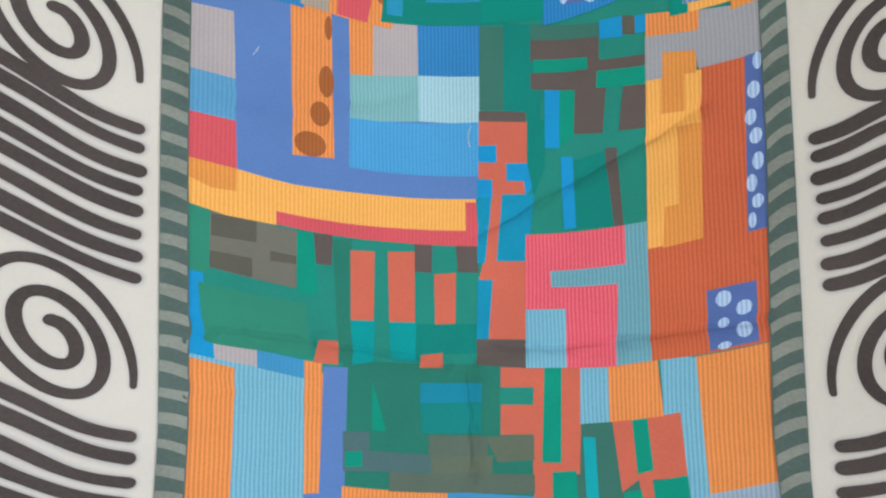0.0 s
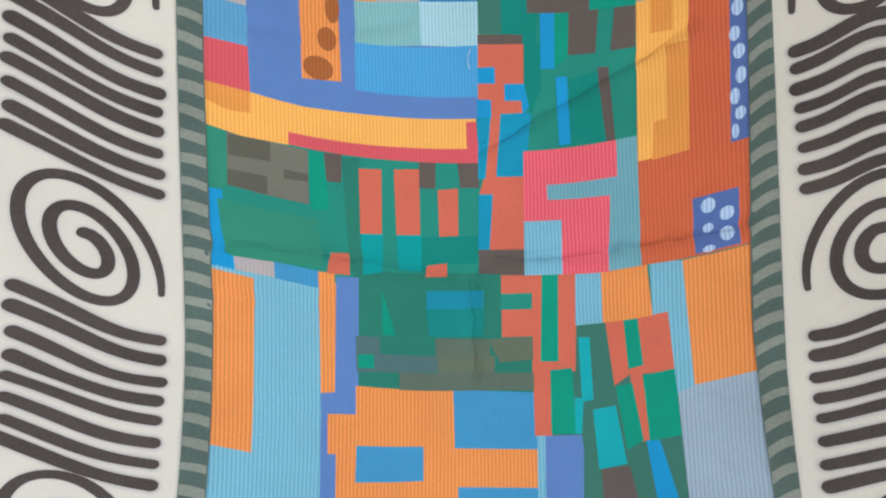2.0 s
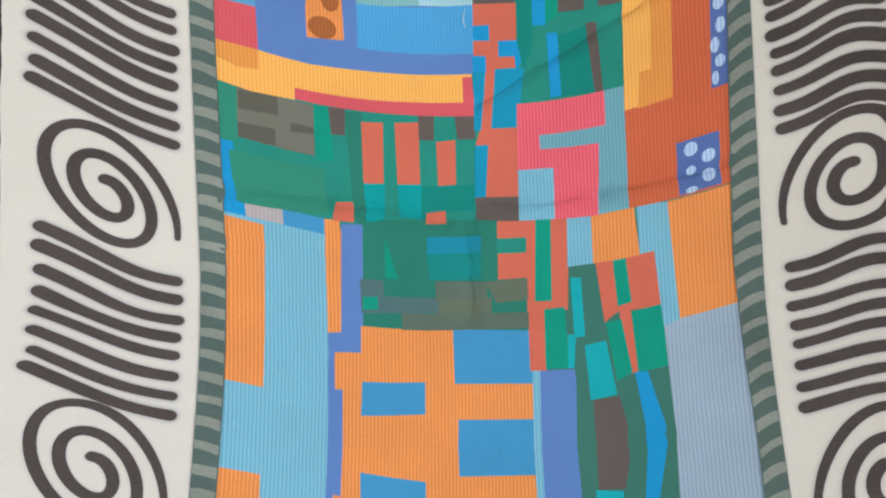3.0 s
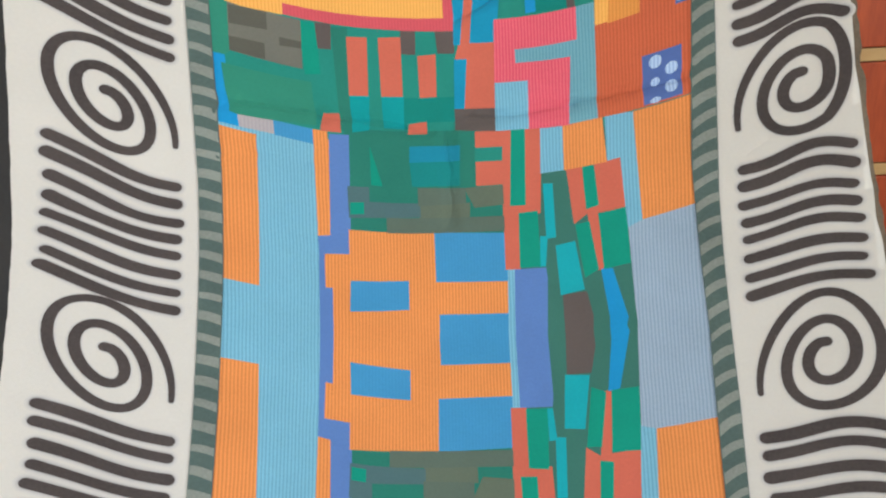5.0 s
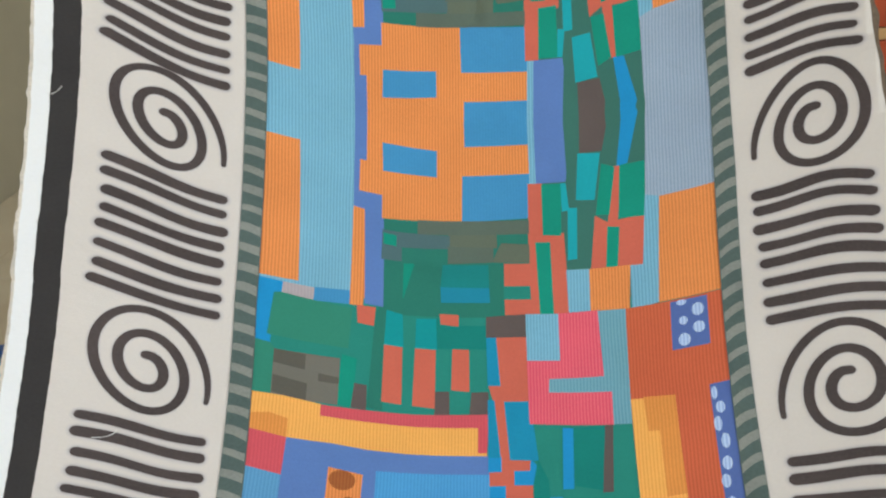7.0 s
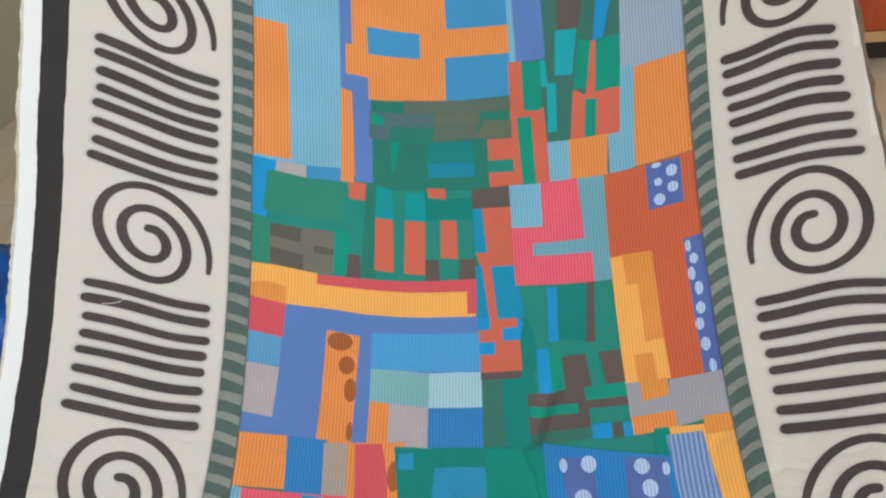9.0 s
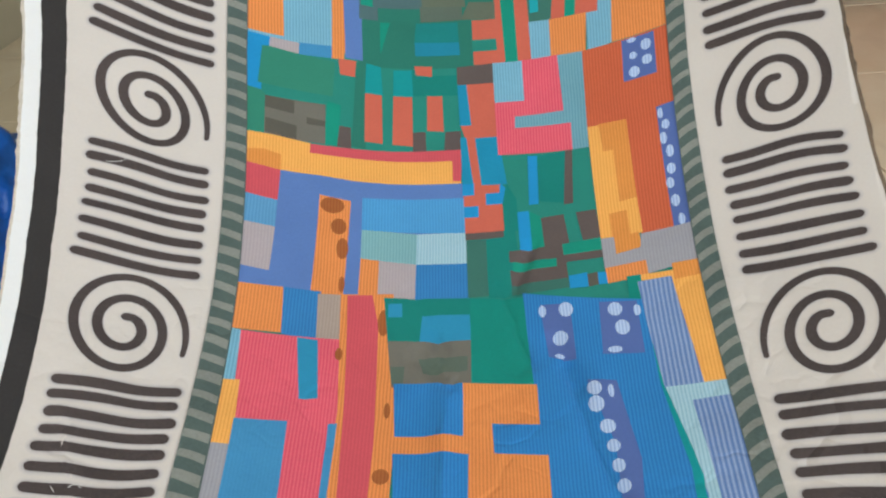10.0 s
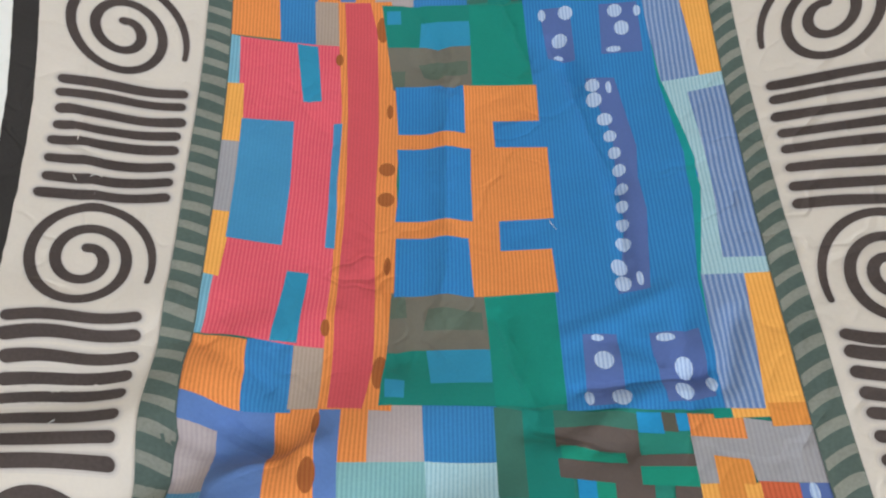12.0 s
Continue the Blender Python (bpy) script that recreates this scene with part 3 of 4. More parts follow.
# near A
patch("skyblue", (-0.303, 0.253), (-0.166, 0.276), (-0.165, 0.000), (-0.303, 0.000))
patch("orange", (-0.303, 0.281), (-0.244, 0.279), (-0.247, 0.058), (-0.303, 0.059))
patch("mauve", (-0.267, 0.305), (-0.220, 0.306), (-0.219, 0.287), (-0.265, 0.287))
patch("steel", (-0.220, 0.305), (-0.166, 0.302), (-0.167, 0.282), (-0.219, 0.286))
patch("azure", (-0.303, 0.379), (-0.278, 0.383), (-0.274, 0.306), (-0.267, 0.303), (-0.265, 0.287), (-0.303, 0.287))
patch("orange", (-0.168, 0.302), (-0.150, 0.302), (-0.147, 0.147), (-0.166, 0.147))
patch("violet", (-0.146, 0.298), (-0.120, 0.300), (-0.123, 0.120), (-0.134, 0.000), (-0.165, 0.000), (-0.166, 0.145), (-0.149, 0.148))
patch("orange", (-0.123, 0.159), (0.003, 0.157), (0.006, 0.000), (-0.146, 0.000), (-0.147, 0.071), (-0.157, 0.070), (-0.158, 0.119), (-0.123, 0.122))
patch("steel", (0.001, 0.158), (0.105, 0.154), (0.108, 0.082), (0.002, 0.084))
patch("steel", (0.006, 0.038), (0.108, 0.037), (0.107, 0.000), (0.005, 0.000))
patch("orange", (0.002, 0.084), (0.108, 0.082), (0.108, 0.037), (0.005, 0.038))
patch("steel", (-0.122, 0.082), (-0.040, 0.086), (-0.040, 0.045), (-0.123, 0.038))
patch("skyblue", (0.108, 0.099), (0.118, 0.099), (0.116, 0.000), (0.106, 0.000))
patch("violet", (0.118, 0.099), (0.162, 0.099), (0.167, 0.047), (0.164, 0.000), (0.116, 0.000))
patch("greendark", (0.163, 0.240), (0.295, 0.240), (0.287, 0.000), (0.162, 0.000), (0.166, 0.083))
patch("terracotta", (0.067, 0.306), (0.163, 0.305), (0.157, 0.182), (0.129, 0.180), (0.128, 0.160), (0.104, 0.159), (0.105, 0.228), (0.066, 0.227))
patch("terracotta", (0.105, 0.192), (0.128, 0.191), (0.125, 0.101), (0.105, 0.101))
patch("green", (0.066, 0.282), (0.105, 0.282), (0.104, 0.263), (0.065, 0.263))
patch("greenbright", (0.120, 0.306), (0.139, 0.306), (0.136, 0.195), (0.115, 0.195))
patch("greenbright", (0.127, 0.182), (0.153, 0.184), (0.155, 0.103), (0.126, 0.103))
patch("cyan", (0.164, 0.223), (0.176, 0.222), (0.178, 0.144), (0.166, 0.143))
patch("cyan", (0.157, 0.146), (0.166, 0.145), (0.162, 0.103), (0.156, 0.103))
patch("terracotta", (0.198, 0.242), (0.273, 0.244), (0.277, 0.170), (0.238, 0.171), (0.245, 0.087), (0.236, 0.087), (0.225, 0.173), (0.206, 0.160))
patch("greenbright", (0.220, 0.243), (0.235, 0.242), (0.240, 0.182), (0.224, 0.179))
patch("greenbright", (0.208, 0.157), (0.226, 0.159), (0.236, 0.088), (0.218, 0.079))
patch("greenbright", (0.241, 0.167), (0.277, 0.170), (0.280, 0.088), (0.245, 0.087))
patch("cyan", (0.179, 0.130), (0.205, 0.133), (0.215, 0.062), (0.183, 0.058))
patch("umber", (0.186, 0.056), (0.218, 0.057), (0.225, 0.021), (0.224, 0.000), (0.187, 0.000))
patch("azure", (0.241, 0.086), (0.255, 0.084), (0.272, 0.010), (0.270, 0.000), (0.249, 0.000), (0.250, 0.016))
patch("skyblue", (0.163, 0.305), (0.195, 0.306), (0.195, 0.241), (0.161, 0.240))
patch("orange", (0.195, 0.306), (0.249, 0.305), (0.253, 0.242), (0.195, 0.241))
patch("skyblue", (0.254, 0.310), (0.292, 0.301), (0.300, 0.146), (0.280, 0.139), (0.273, 0.244), (0.255, 0.243))
patch("orange", (0.292, 0.302), (0.392, 0.299), (0.392, 0.064), (0.392, 0.148), (0.300, 0.144))
patch("greystripe", (0.281, 0.139), (0.300, 0.145), (0.392, 0.148), (0.392, 0.065), (0.392, 0.000), (0.286, 0.000), (0.285, 0.024))

# dull green section
patch("greenbright", (-0.089, 0.284), (-0.075, 0.283), (-0.075, 0.229), (-0.089, 0.230))
patch("azuredull", (-0.031, 0.287), (0.042, 0.287), (0.041, 0.264), (-0.032, 0.263))
patch("tealdull", (-0.032, 0.263), (0.041, 0.264), (0.040, 0.229), (-0.029, 0.229))
patch("browndull", (-0.021, 0.198), (0.054, 0.201), (0.053, 0.181), (-0.020, 0.179))
patch("slatedull", (-0.123, 0.224), (-0.094, 0.225), (-0.094, 0.181), (-0.122, 0.179))
patch("slatedull", (-0.094, 0.203), (-0.020, 0.202), (-0.020, 0.183), (-0.094, 0.181))
patch("greenbright", (-0.120, 0.200), (-0.102, 0.202), (-0.102, 0.186), (-0.120, 0.184))
patch("browndull", (0.048, 0.223), (0.104, 0.225), (0.104, 0.198), (0.062, 0.195))
patch("olivegreen", (-0.021, 0.225), (0.048, 0.223), (0.048, 0.202), (-0.021, 0.200))
patch("greendull", (-0.093, 0.301), (-0.034, 0.304), (-0.034, 0.234), (-0.073, 0.232))
patch("olivegreen", (-0.068, 0.180), (0.104, 0.179), (0.104, 0.159), (-0.068, 0.159))

# green block with bars
patch("greenmid", (-0.281, 0.369), (-0.169, 0.370), (-0.165, 0.310), (-0.267, 0.304), (-0.275, 0.306))
patch("greendull", (-0.137, 0.455), (-0.116, 0.458), (-0.115, 0.309), (-0.129, 0.307))
patch("greenbright", (-0.180, 0.456), (-0.159, 0.457), (-0.156, 0.386), (-0.175, 0.382))
patch("greenmid", (-0.303, 0.459), (-0.270, 0.459), (-0.269, 0.392), (-0.278, 0.383), (-0.303, 0.381))
patch("teal2", (-0.038, 0.359), (0.038, 0.359), (0.038, 0.325), (-0.000, 0.325), (-0.038, 0.314))
patch("olive", (-0.270, 0.458), (-0.180, 0.457), (-0.180, 0.389), (-0.270, 0.391))
patch("umberdull", (-0.269, 0.453), (-0.224, 0.459), (-0.224, 0.434), (-0.269, 0.429))
patch("umberdull", (-0.270, 0.409), (-0.228, 0.412), (-0.228, 0.391), (-0.270, 0.391))
patch("umberdull", (-0.207, 0.426), (-0.180, 0.426), (-0.180, 0.418), (-0.207, 0.416))
patch("umber", (-0.159, 0.458), (-0.139, 0.460), (-0.140, 0.424), (-0.156, 0.423))
patch("terracotta", (-0.116, 0.444), (-0.089, 0.446), (-0.090, 0.359), (-0.115, 0.359))
patch("terracotta", (-0.071, 0.447), (-0.040, 0.449), (-0.040, 0.362), (-0.069, 0.361))
patch("terracotta", (-0.014, 0.421), (0.011, 0.423), (0.010, 0.362), (-0.013, 0.361))
patch("umber", (-0.038, 0.460), (-0.018, 0.459), (-0.019, 0.425), (-0.038, 0.426))
patch("umber", (0.013, 0.459), (0.040, 0.457), (0.039, 0.425), (0.016, 0.426))
patch("teal", (-0.115, 0.358), (-0.088, 0.360), (-0.091, 0.311), (-0.113, 0.306))
patch("teal", (-0.069, 0.360), (-0.038, 0.361), (-0.040, 0.315), (-0.068, 0.316))
patch("terracotta", (-0.155, 0.329), (-0.133, 0.331), (-0.131, 0.304), (-0.157, 0.303))
patch("terracotta", (-0.031, 0.321), (-0.006, 0.324), (-0.006, 0.308), (-0.033, 0.307))

# yellow bar
patch("crimson", (-0.203, 0.477), (-0.131, 0.481), (0.037, 0.518), (0.040, 0.458), (-0.069, 0.462), (-0.137, 0.462), (-0.203, 0.462))
patch("yellow", (-0.303, 0.512), (-0.246, 0.517), (-0.183, 0.516), (-0.131, 0.519), (-0.076, 0.520), (0.037, 0.518), (0.037, 0.514), (0.024, 0.514), (0.024, 0.478), (-0.062, 0.480), (-0.131, 0.479), (-0.203, 0.478), (-0.203, 0.461), (-0.255, 0.458), (-0.303, 0.460))
patch("amber", (-0.303, 0.512), (-0.246, 0.517), (-0.246, 0.490), (-0.270, 0.486), (-0.303, 0.493))

# left upper block
patch("violet", (-0.303, 0.550), (-0.030, 0.550), (-0.030, 0.735), (-0.303, 0.735))
patch("violet", (-0.251, 0.731), (-0.087, 1.025), (-0.090, 0.655), (0.045, 0.658), (0.042, 0.518), (-0.076, 0.520), (-0.131, 0.519), (-0.183, 0.516), (-0.247, 0.517))
patch("crimson", (-0.303, 0.566), (-0.248, 0.570), (-0.246, 0.517), (-0.303, 0.513))
patch("skyblue2", (-0.303, 0.616), (-0.249, 0.617), (-0.248, 0.570), (-0.303, 0.566))
patch("mauve", (-0.303, 0.689), (-0.252, 0.691), (-0.249, 0.617), (-0.303, 0.616))
patch("orange", (-0.189, 0.741), (-0.144, 0.754), (-0.138, 0.554), (-0.184, 0.549))
patch("orange", (-0.119, 0.716), (-0.090, 0.720), (-0.090, 0.655), (-0.118, 0.651))
patch("mauve", (-0.090, 0.718), (-0.034, 0.721), (-0.033, 0.658), (-0.090, 0.655))
patch("blue", (-0.034, 0.719), (0.047, 0.718), (0.045, 0.657), (-0.033, 0.658))
patch("sage", (-0.118, 0.651), (-0.033, 0.658), (-0.032, 0.607), (-0.118, 0.601))
patch("pale", (-0.033, 0.658), (0.045, 0.657), (0.044, 0.604), (-0.032, 0.607))
patch("skyblue3", (-0.118, 0.601), (0.044, 0.604), (0.042, 0.544), (-0.118, 0.547))
dot("brown", -0.147, 0.638, 0.0091, 0.0180)
dot("brown", -0.154, 0.600, 0.0118, 0.0140)
dot("brown", -0.165, 0.564, 0.0184, 0.0140)
dot("brown", -0.145, 0.700, 0.0045, 0.0140)

# centre column
patch("greendark", (0.046, 0.716), (0.077, 0.714), (0.074, 0.619), (0.045, 0.620))
patch("umber", (0.044, 0.617), (0.103, 0.614), (0.103, 0.602), (0.044, 0.605))
patch("terracotta", (0.044, 0.605), (0.103, 0.602), (0.101, 0.521), (0.072, 0.521), (0.065, 0.436), (0.048, 0.437), (0.057, 0.519), (0.042, 0.519))
patch("terracotta", (0.048, 0.437), (0.100, 0.436), (0.097, 0.341), (0.051, 0.341), (0.057, 0.415), (0.041, 0.415))
patch("azure", (0.043, 0.577), (0.064, 0.577), (0.064, 0.559), (0.043, 0.560))
patch("azure", (0.041, 0.539), (0.058, 0.538), (0.058, 0.519), (0.041, 0.519))
patch("azure", (0.078, 0.556), (0.105, 0.555), (0.109, 0.530), (0.101, 0.521), (0.100, 0.537), (0.078, 0.538))
patch("tealblue", (0.072, 0.521), (0.111, 0.521), (0.100, 0.438), (0.064, 0.439))
patch("tealblue", (0.041, 0.518), (0.057, 0.518), (0.048, 0.437), (0.040, 0.437))
patch("tealblue", (0.040, 0.414), (0.057, 0.414), (0.051, 0.341), (0.038, 0.341))
patch("umber", (0.038, 0.341), (0.098, 0.340), (0.097, 0.307), (0.038, 0.311))

# green maze
patch("teal2", (0.077, 0.718), (0.127, 0.714), (0.120, 0.603), (0.104, 0.604), (0.104, 0.615), (0.076, 0.618))
patch("teal2", (0.106, 0.604), (0.127, 0.603), (0.124, 0.549), (0.111, 0.521), (0.105, 0.556))
patch("greendark", (0.112, 0.714), (0.197, 0.706), (0.195, 0.690), (0.112, 0.696))
patch("greenbright", (0.144, 0.636), (0.165, 0.635), (0.162, 0.584), (0.143, 0.572))
patch("teal2", (0.163, 0.555), (0.200, 0.561), (0.208, 0.474), (0.163, 0.477))
patch("azure", (0.128, 0.638), (0.145, 0.637), (0.143, 0.572), (0.127, 0.573))
patch("azure", (0.146, 0.560), (0.159, 0.559), (0.161, 0.477), (0.148, 0.476))
patch("umber", (0.112, 0.696), (0.195, 0.690), (0.194, 0.667), (0.111, 0.674))
patch("umber", (0.111, 0.658), (0.193, 0.653), (0.192, 0.633), (0.111, 0.641))
patch("umber", (0.168, 0.671), (0.194, 0.667), (0.201, 0.632), (0.196, 0.583), (0.163, 0.586))
patch("umber", (0.194, 0.663), (0.250, 0.661), (0.250, 0.650), (0.194, 0.652))
patch("umber", (0.224, 0.630), (0.249, 0.629), (0.245, 0.581), (0.217, 0.582))
patch("umber", (0.200, 0.564), (0.212, 0.563), (0.217, 0.472), (0.208, 0.474))
patch("greenbright", (0.115, 0.673), (0.180, 0.669), (0.180, 0.657), (0.115, 0.660))
patch("greenbright", (0.193, 0.651), (0.250, 0.648), (0.249, 0.629), (0.192, 0.634))
patch("azure", (0.198, 0.708), (0.224, 0.708), (0.223, 0.686), (0.198, 0.689))
patch("umberdull", (0.225, 0.708), (0.239, 0.706), (0.238, 0.687), (0.225, 0.689))
patch("azure", (0.240, 0.706), (0.253, 0.706), (0.251, 0.688), (0.240, 0.688))

# yellow column, terracotta column
patch("rust", (0.309, 0.631), (0.355, 0.628), (0.350, 0.430), (0.392, 0.427), (0.392, 0.302), (0.245, 0.307), (0.245, 0.439), (0.302, 0.439))
patch("yellow", (0.250, 0.632), (0.309, 0.629), (0.302, 0.439), (0.245, 0.439))
patch("amber", (0.268, 0.661), (0.305, 0.655), (0.304, 0.629), (0.291, 0.631), (0.290, 0.590), (0.266, 0.592))
patch("amber", (0.283, 0.572), (0.307, 0.569), (0.303, 0.438), (0.262, 0.437), (0.266, 0.483), (0.281, 0.483))
patch("polka", (0.355, 0.628), (0.392, 0.628), (0.392, 0.427), (0.350, 0.430))
dot("spot", 0.366, 0.620, 0.0046, 0.0100)
dot("spot", 0.361, 0.588, 0.0061, 0.0100)
dot("spot", 0.357, 0.558, 0.0057, 0.0090)
dot("spot", 0.361, 0.535, 0.0061, 0.0090)
dot("spot", 0.362, 0.506, 0.0055, 0.0100)
dot("spot", 0.355, 0.483, 0.0051, 0.0100)
dot("spot", 0.360, 0.461, 0.0057, 0.0080)
dot("spot", 0.354, 0.441, 0.0038, 0.0090)
patch("polka", (0.306, 0.374), (0.354, 0.372), (0.354, 0.306), (0.307, 0.307))
dot("spot", 0.322, 0.362, 0.0081, 0.0090)
dot("spot", 0.342, 0.347, 0.0080, 0.0080)
dot("spot", 0.322, 0.335, 0.0059, 0.0060)
dot("spot", 0.342, 0.322, 0.0080, 0.0090)
dot("spot", 0.321, 0.309, 0.0069, 0.0040)
patch("grey", (0.251, 0.682), (0.308, 0.677), (0.309, 0.698), (0.392, 0.684), (0.392, 0.628), (0.308, 0.633), (0.305, 0.655), (0.268, 0.661), (0.267, 0.632), (0.250, 0.632))
patch("orange", (0.253, 0.706), (0.309, 0.700), (0.308, 0.677), (0.252, 0.682))

# pink block
patch("pink", (0.101, 0.469), (0.220, 0.471), (0.222, 0.423), (0.212, 0.404), (0.206, 0.305), (0.145, 0.307), (0.099, 0.376))
patch("tealgrey", (0.220, 0.471), (0.243, 0.471), (0.243, 0.307), (0.205, 0.306), (0.210, 0.403), (0.131, 0.405), (0.130, 0.423), (0.220, 0.424))
patch("skyblue", (0.099, 0.376), (0.146, 0.376), (0.145, 0.307), (0.098, 0.307))

# towards the second axis
patch("orange", (-0.303, 0.722), (-0.227, 0.717), (-0.224, 0.791), (-0.303, 0.796))
patch("blue", (-0.227, 0.717), (-0.175, 0.717), (-0.174, 0.796), (-0.223, 0.793))
patch("taupe", (-0.177, 0.721), (-0.144, 0.719), (-0.140, 0.796), (-0.174, 0.796))
patch("orange", (-0.144, 0.718), (-0.068, 0.712), (-0.055, 0.864), (-0.058, 1.025), (-0.140, 1.025), (-0.136, 0.906))
patch("pink", (-0.279, 0.798), (-0.143, 0.794), (-0.136, 0.906), (-0.139, 1.025), (-0.267, 1.025))
patch("skyblue", (-0.303, 0.796), (-0.279, 0.798), (-0.275, 0.876), (-0.303, 0.879))
patch("yellow", (-0.303, 0.880), (-0.269, 0.876), (-0.263, 0.971), (-0.303, 0.972))
patch("grey", (-0.303, 0.972), (-0.263, 0.971), (-0.265, 1.025), (-0.303, 1.025))
patch("steel", (-0.265, 0.933), (-0.199, 0.929), (-0.196, 1.025), (-0.264, 1.025))
patch("lagoon", (-0.200, 0.797), (-0.173, 0.798), (-0.164, 0.889), (-0.188, 0.891))
patch("steel", (-0.144, 0.928), (-0.134, 0.927), (-0.136, 1.025), (-0.144, 1.025))
patch("crimson", (-0.134, 0.719), (-0.099, 0.716), (-0.089, 0.766), (-0.084, 0.952), (-0.085, 1.025), (-0.122, 1.025), (-0.125, 0.906))
dot("brown", -0.080, 0.761, 0.0085, 0.0220)
dot("brown", -0.141, 0.817, 0.0053, 0.0100)
dot("brown", -0.068, 0.903, 0.0043, 0.0120)
dot("brown", -0.070, 1.001, 0.0111, 0.0110)
patch("teal2", (-0.080, 0.719), (0.049, 0.719), (0.050, 0.790), (-0.072, 0.790))
patch("lagoon", (-0.023, 0.747), (0.046, 0.747), (0.048, 0.790), (-0.026, 0.789))
patch("lagoon", (-0.073, 0.729), (-0.055, 0.728), (-0.054, 0.749), (-0.073, 0.750))
patch("olive", (-0.072, 0.792), (0.050, 0.790), (0.051, 0.861), (-0.063, 0.865))
patch("olivegreen", (-0.067, 0.834), (-0.048, 0.833), (-0.049, 0.860), (-0.063, 0.862))
patch("olivegreen", (-0.028, 0.816), (0.042, 0.816), (0.042, 0.837), (-0.020, 0.841))
patch("green2", (0.049, 0.720), (0.128, 0.722), (0.139, 0.862), (0.049, 0.862))
patch("green2", (0.280, 0.700), (0.340, 0.700), (0.340, 1.025), (0.280, 1.025))
patch("yellow", (0.300, 0.700), (0.392, 0.700), (0.392, 0.900), (0.300, 0.900))
patch("pale", (0.315, 0.880), (0.392, 0.880), (0.392, 1.025), (0.315, 1.025))
patch("blueb", (0.128, 0.714), (0.314, 0.742), (0.307, 0.872), (0.329, 1.025), (0.146, 1.025), (0.136, 0.861),
      lower=[(0.128, 0.714), (0.314, 0.711), (0.307, 0.872), (0.329, 1.025), (0.146, 1.025), (0.136, 0.861)])
patch("blueb", (0.068, 0.910), (0.146, 0.910), (0.155, 0.982), (0.068, 0.977))
patch("orange", (0.035, 0.859), (0.138, 0.864), (0.138, 0.923), (0.074, 0.921), (0.076, 0.967), (0.146, 0.970), (0.146, 1.025), (0.041, 1.025), (0.042, 0.968), (-0.055, 0.968), (-0.058, 0.941), (0.033, 0.940))
patch("blueb", (-0.060, 0.861), (0.035, 0.859), (0.035, 0.940), (-0.055, 0.941))
patch("blueb", (-0.056, 0.968), (0.042, 0.968), (0.041, 1.025), (-0.052, 1.025))
patch("polka", (0.152, 0.735), (0.193, 0.735), (0.196, 0.823), (0.159, 0.819), drop=0.016)
patch("polka", (0.237, 0.737), (0.287, 0.741), (0.288, 0.822), (0.234, 0.819), drop=0.016)
dot("spot", 0.154, 0.745, 0.0053, 0.0100, drop=0.016)
dot("spot", 0.188, 0.744, 0.0104, 0.0120, drop=0.016)
dot("spot", 0.177, 0.789, 0.0109, 0.0110, drop=0.016)
dot("spot", 0.174, 0.817, 0.0070, 0.0040, drop=0.016)
dot("spot", 0.257, 0.750, 0.0100, 0.0110, drop=0.016)
dot("spot", 0.264, 0.780, 0.0102, 0.0120, drop=0.016)
dot("spot", 0.250, 0.814, 0.0101, 0.0050, drop=0.016)
dot("spot", 0.287, 0.755, 0.0050, 0.0090, drop=0.016)
patch("polka", (0.209, 0.858), (0.245, 0.863), (0.261, 0.976), (0.257, 1.025), (0.234, 1.025), (0.235, 0.955))
dot("spot", 0.216, 0.871, 0.0094, 0.0110)
dot("spot", 0.237, 0.877, 0.0039, 0.0100)
dot("spot", 0.216, 0.895, 0.0102, 0.0120)
dot("spot", 0.227, 0.929, 0.0100, 0.0100)
dot("spot", 0.231, 0.957, 0.0081, 0.0090)
dot("spot", 0.234, 0.984, 0.0079, 0.0090)
dot("spot", 0.237, 1.011, 0.0081, 0.0090)
patch("teal", (0.300, 0.777), (0.309, 0.778), (0.316, 0.883), (0.331, 0.975), (0.327, 1.025), (0.318, 1.025), (0.320, 0.991), (0.303, 0.871))
patch("stripeviolet", (0.294, 0.711), (0.339, 0.709), (0.356, 0.875), (0.307, 0.878), (0.301, 0.800))
patch("yellow", (0.344, 0.689), (0.392, 0.689), (0.392, 0.874), (0.356, 0.875))
patch("amber", (0.344, 0.689), (0.392, 0.689), (0.392, 0.711), (0.345, 0.713))
patch("pale", (0.308, 0.878), (0.392, 0.875), (0.392, 0.964), (0.392, 1.025), (0.334, 1.025), (0.326, 0.965))
patch("stripeviolet", (0.337, 0.900), (0.392, 0.896), (0.392, 0.972), (0.392, 1.025), (0.345, 1.025), (0.343, 0.967))


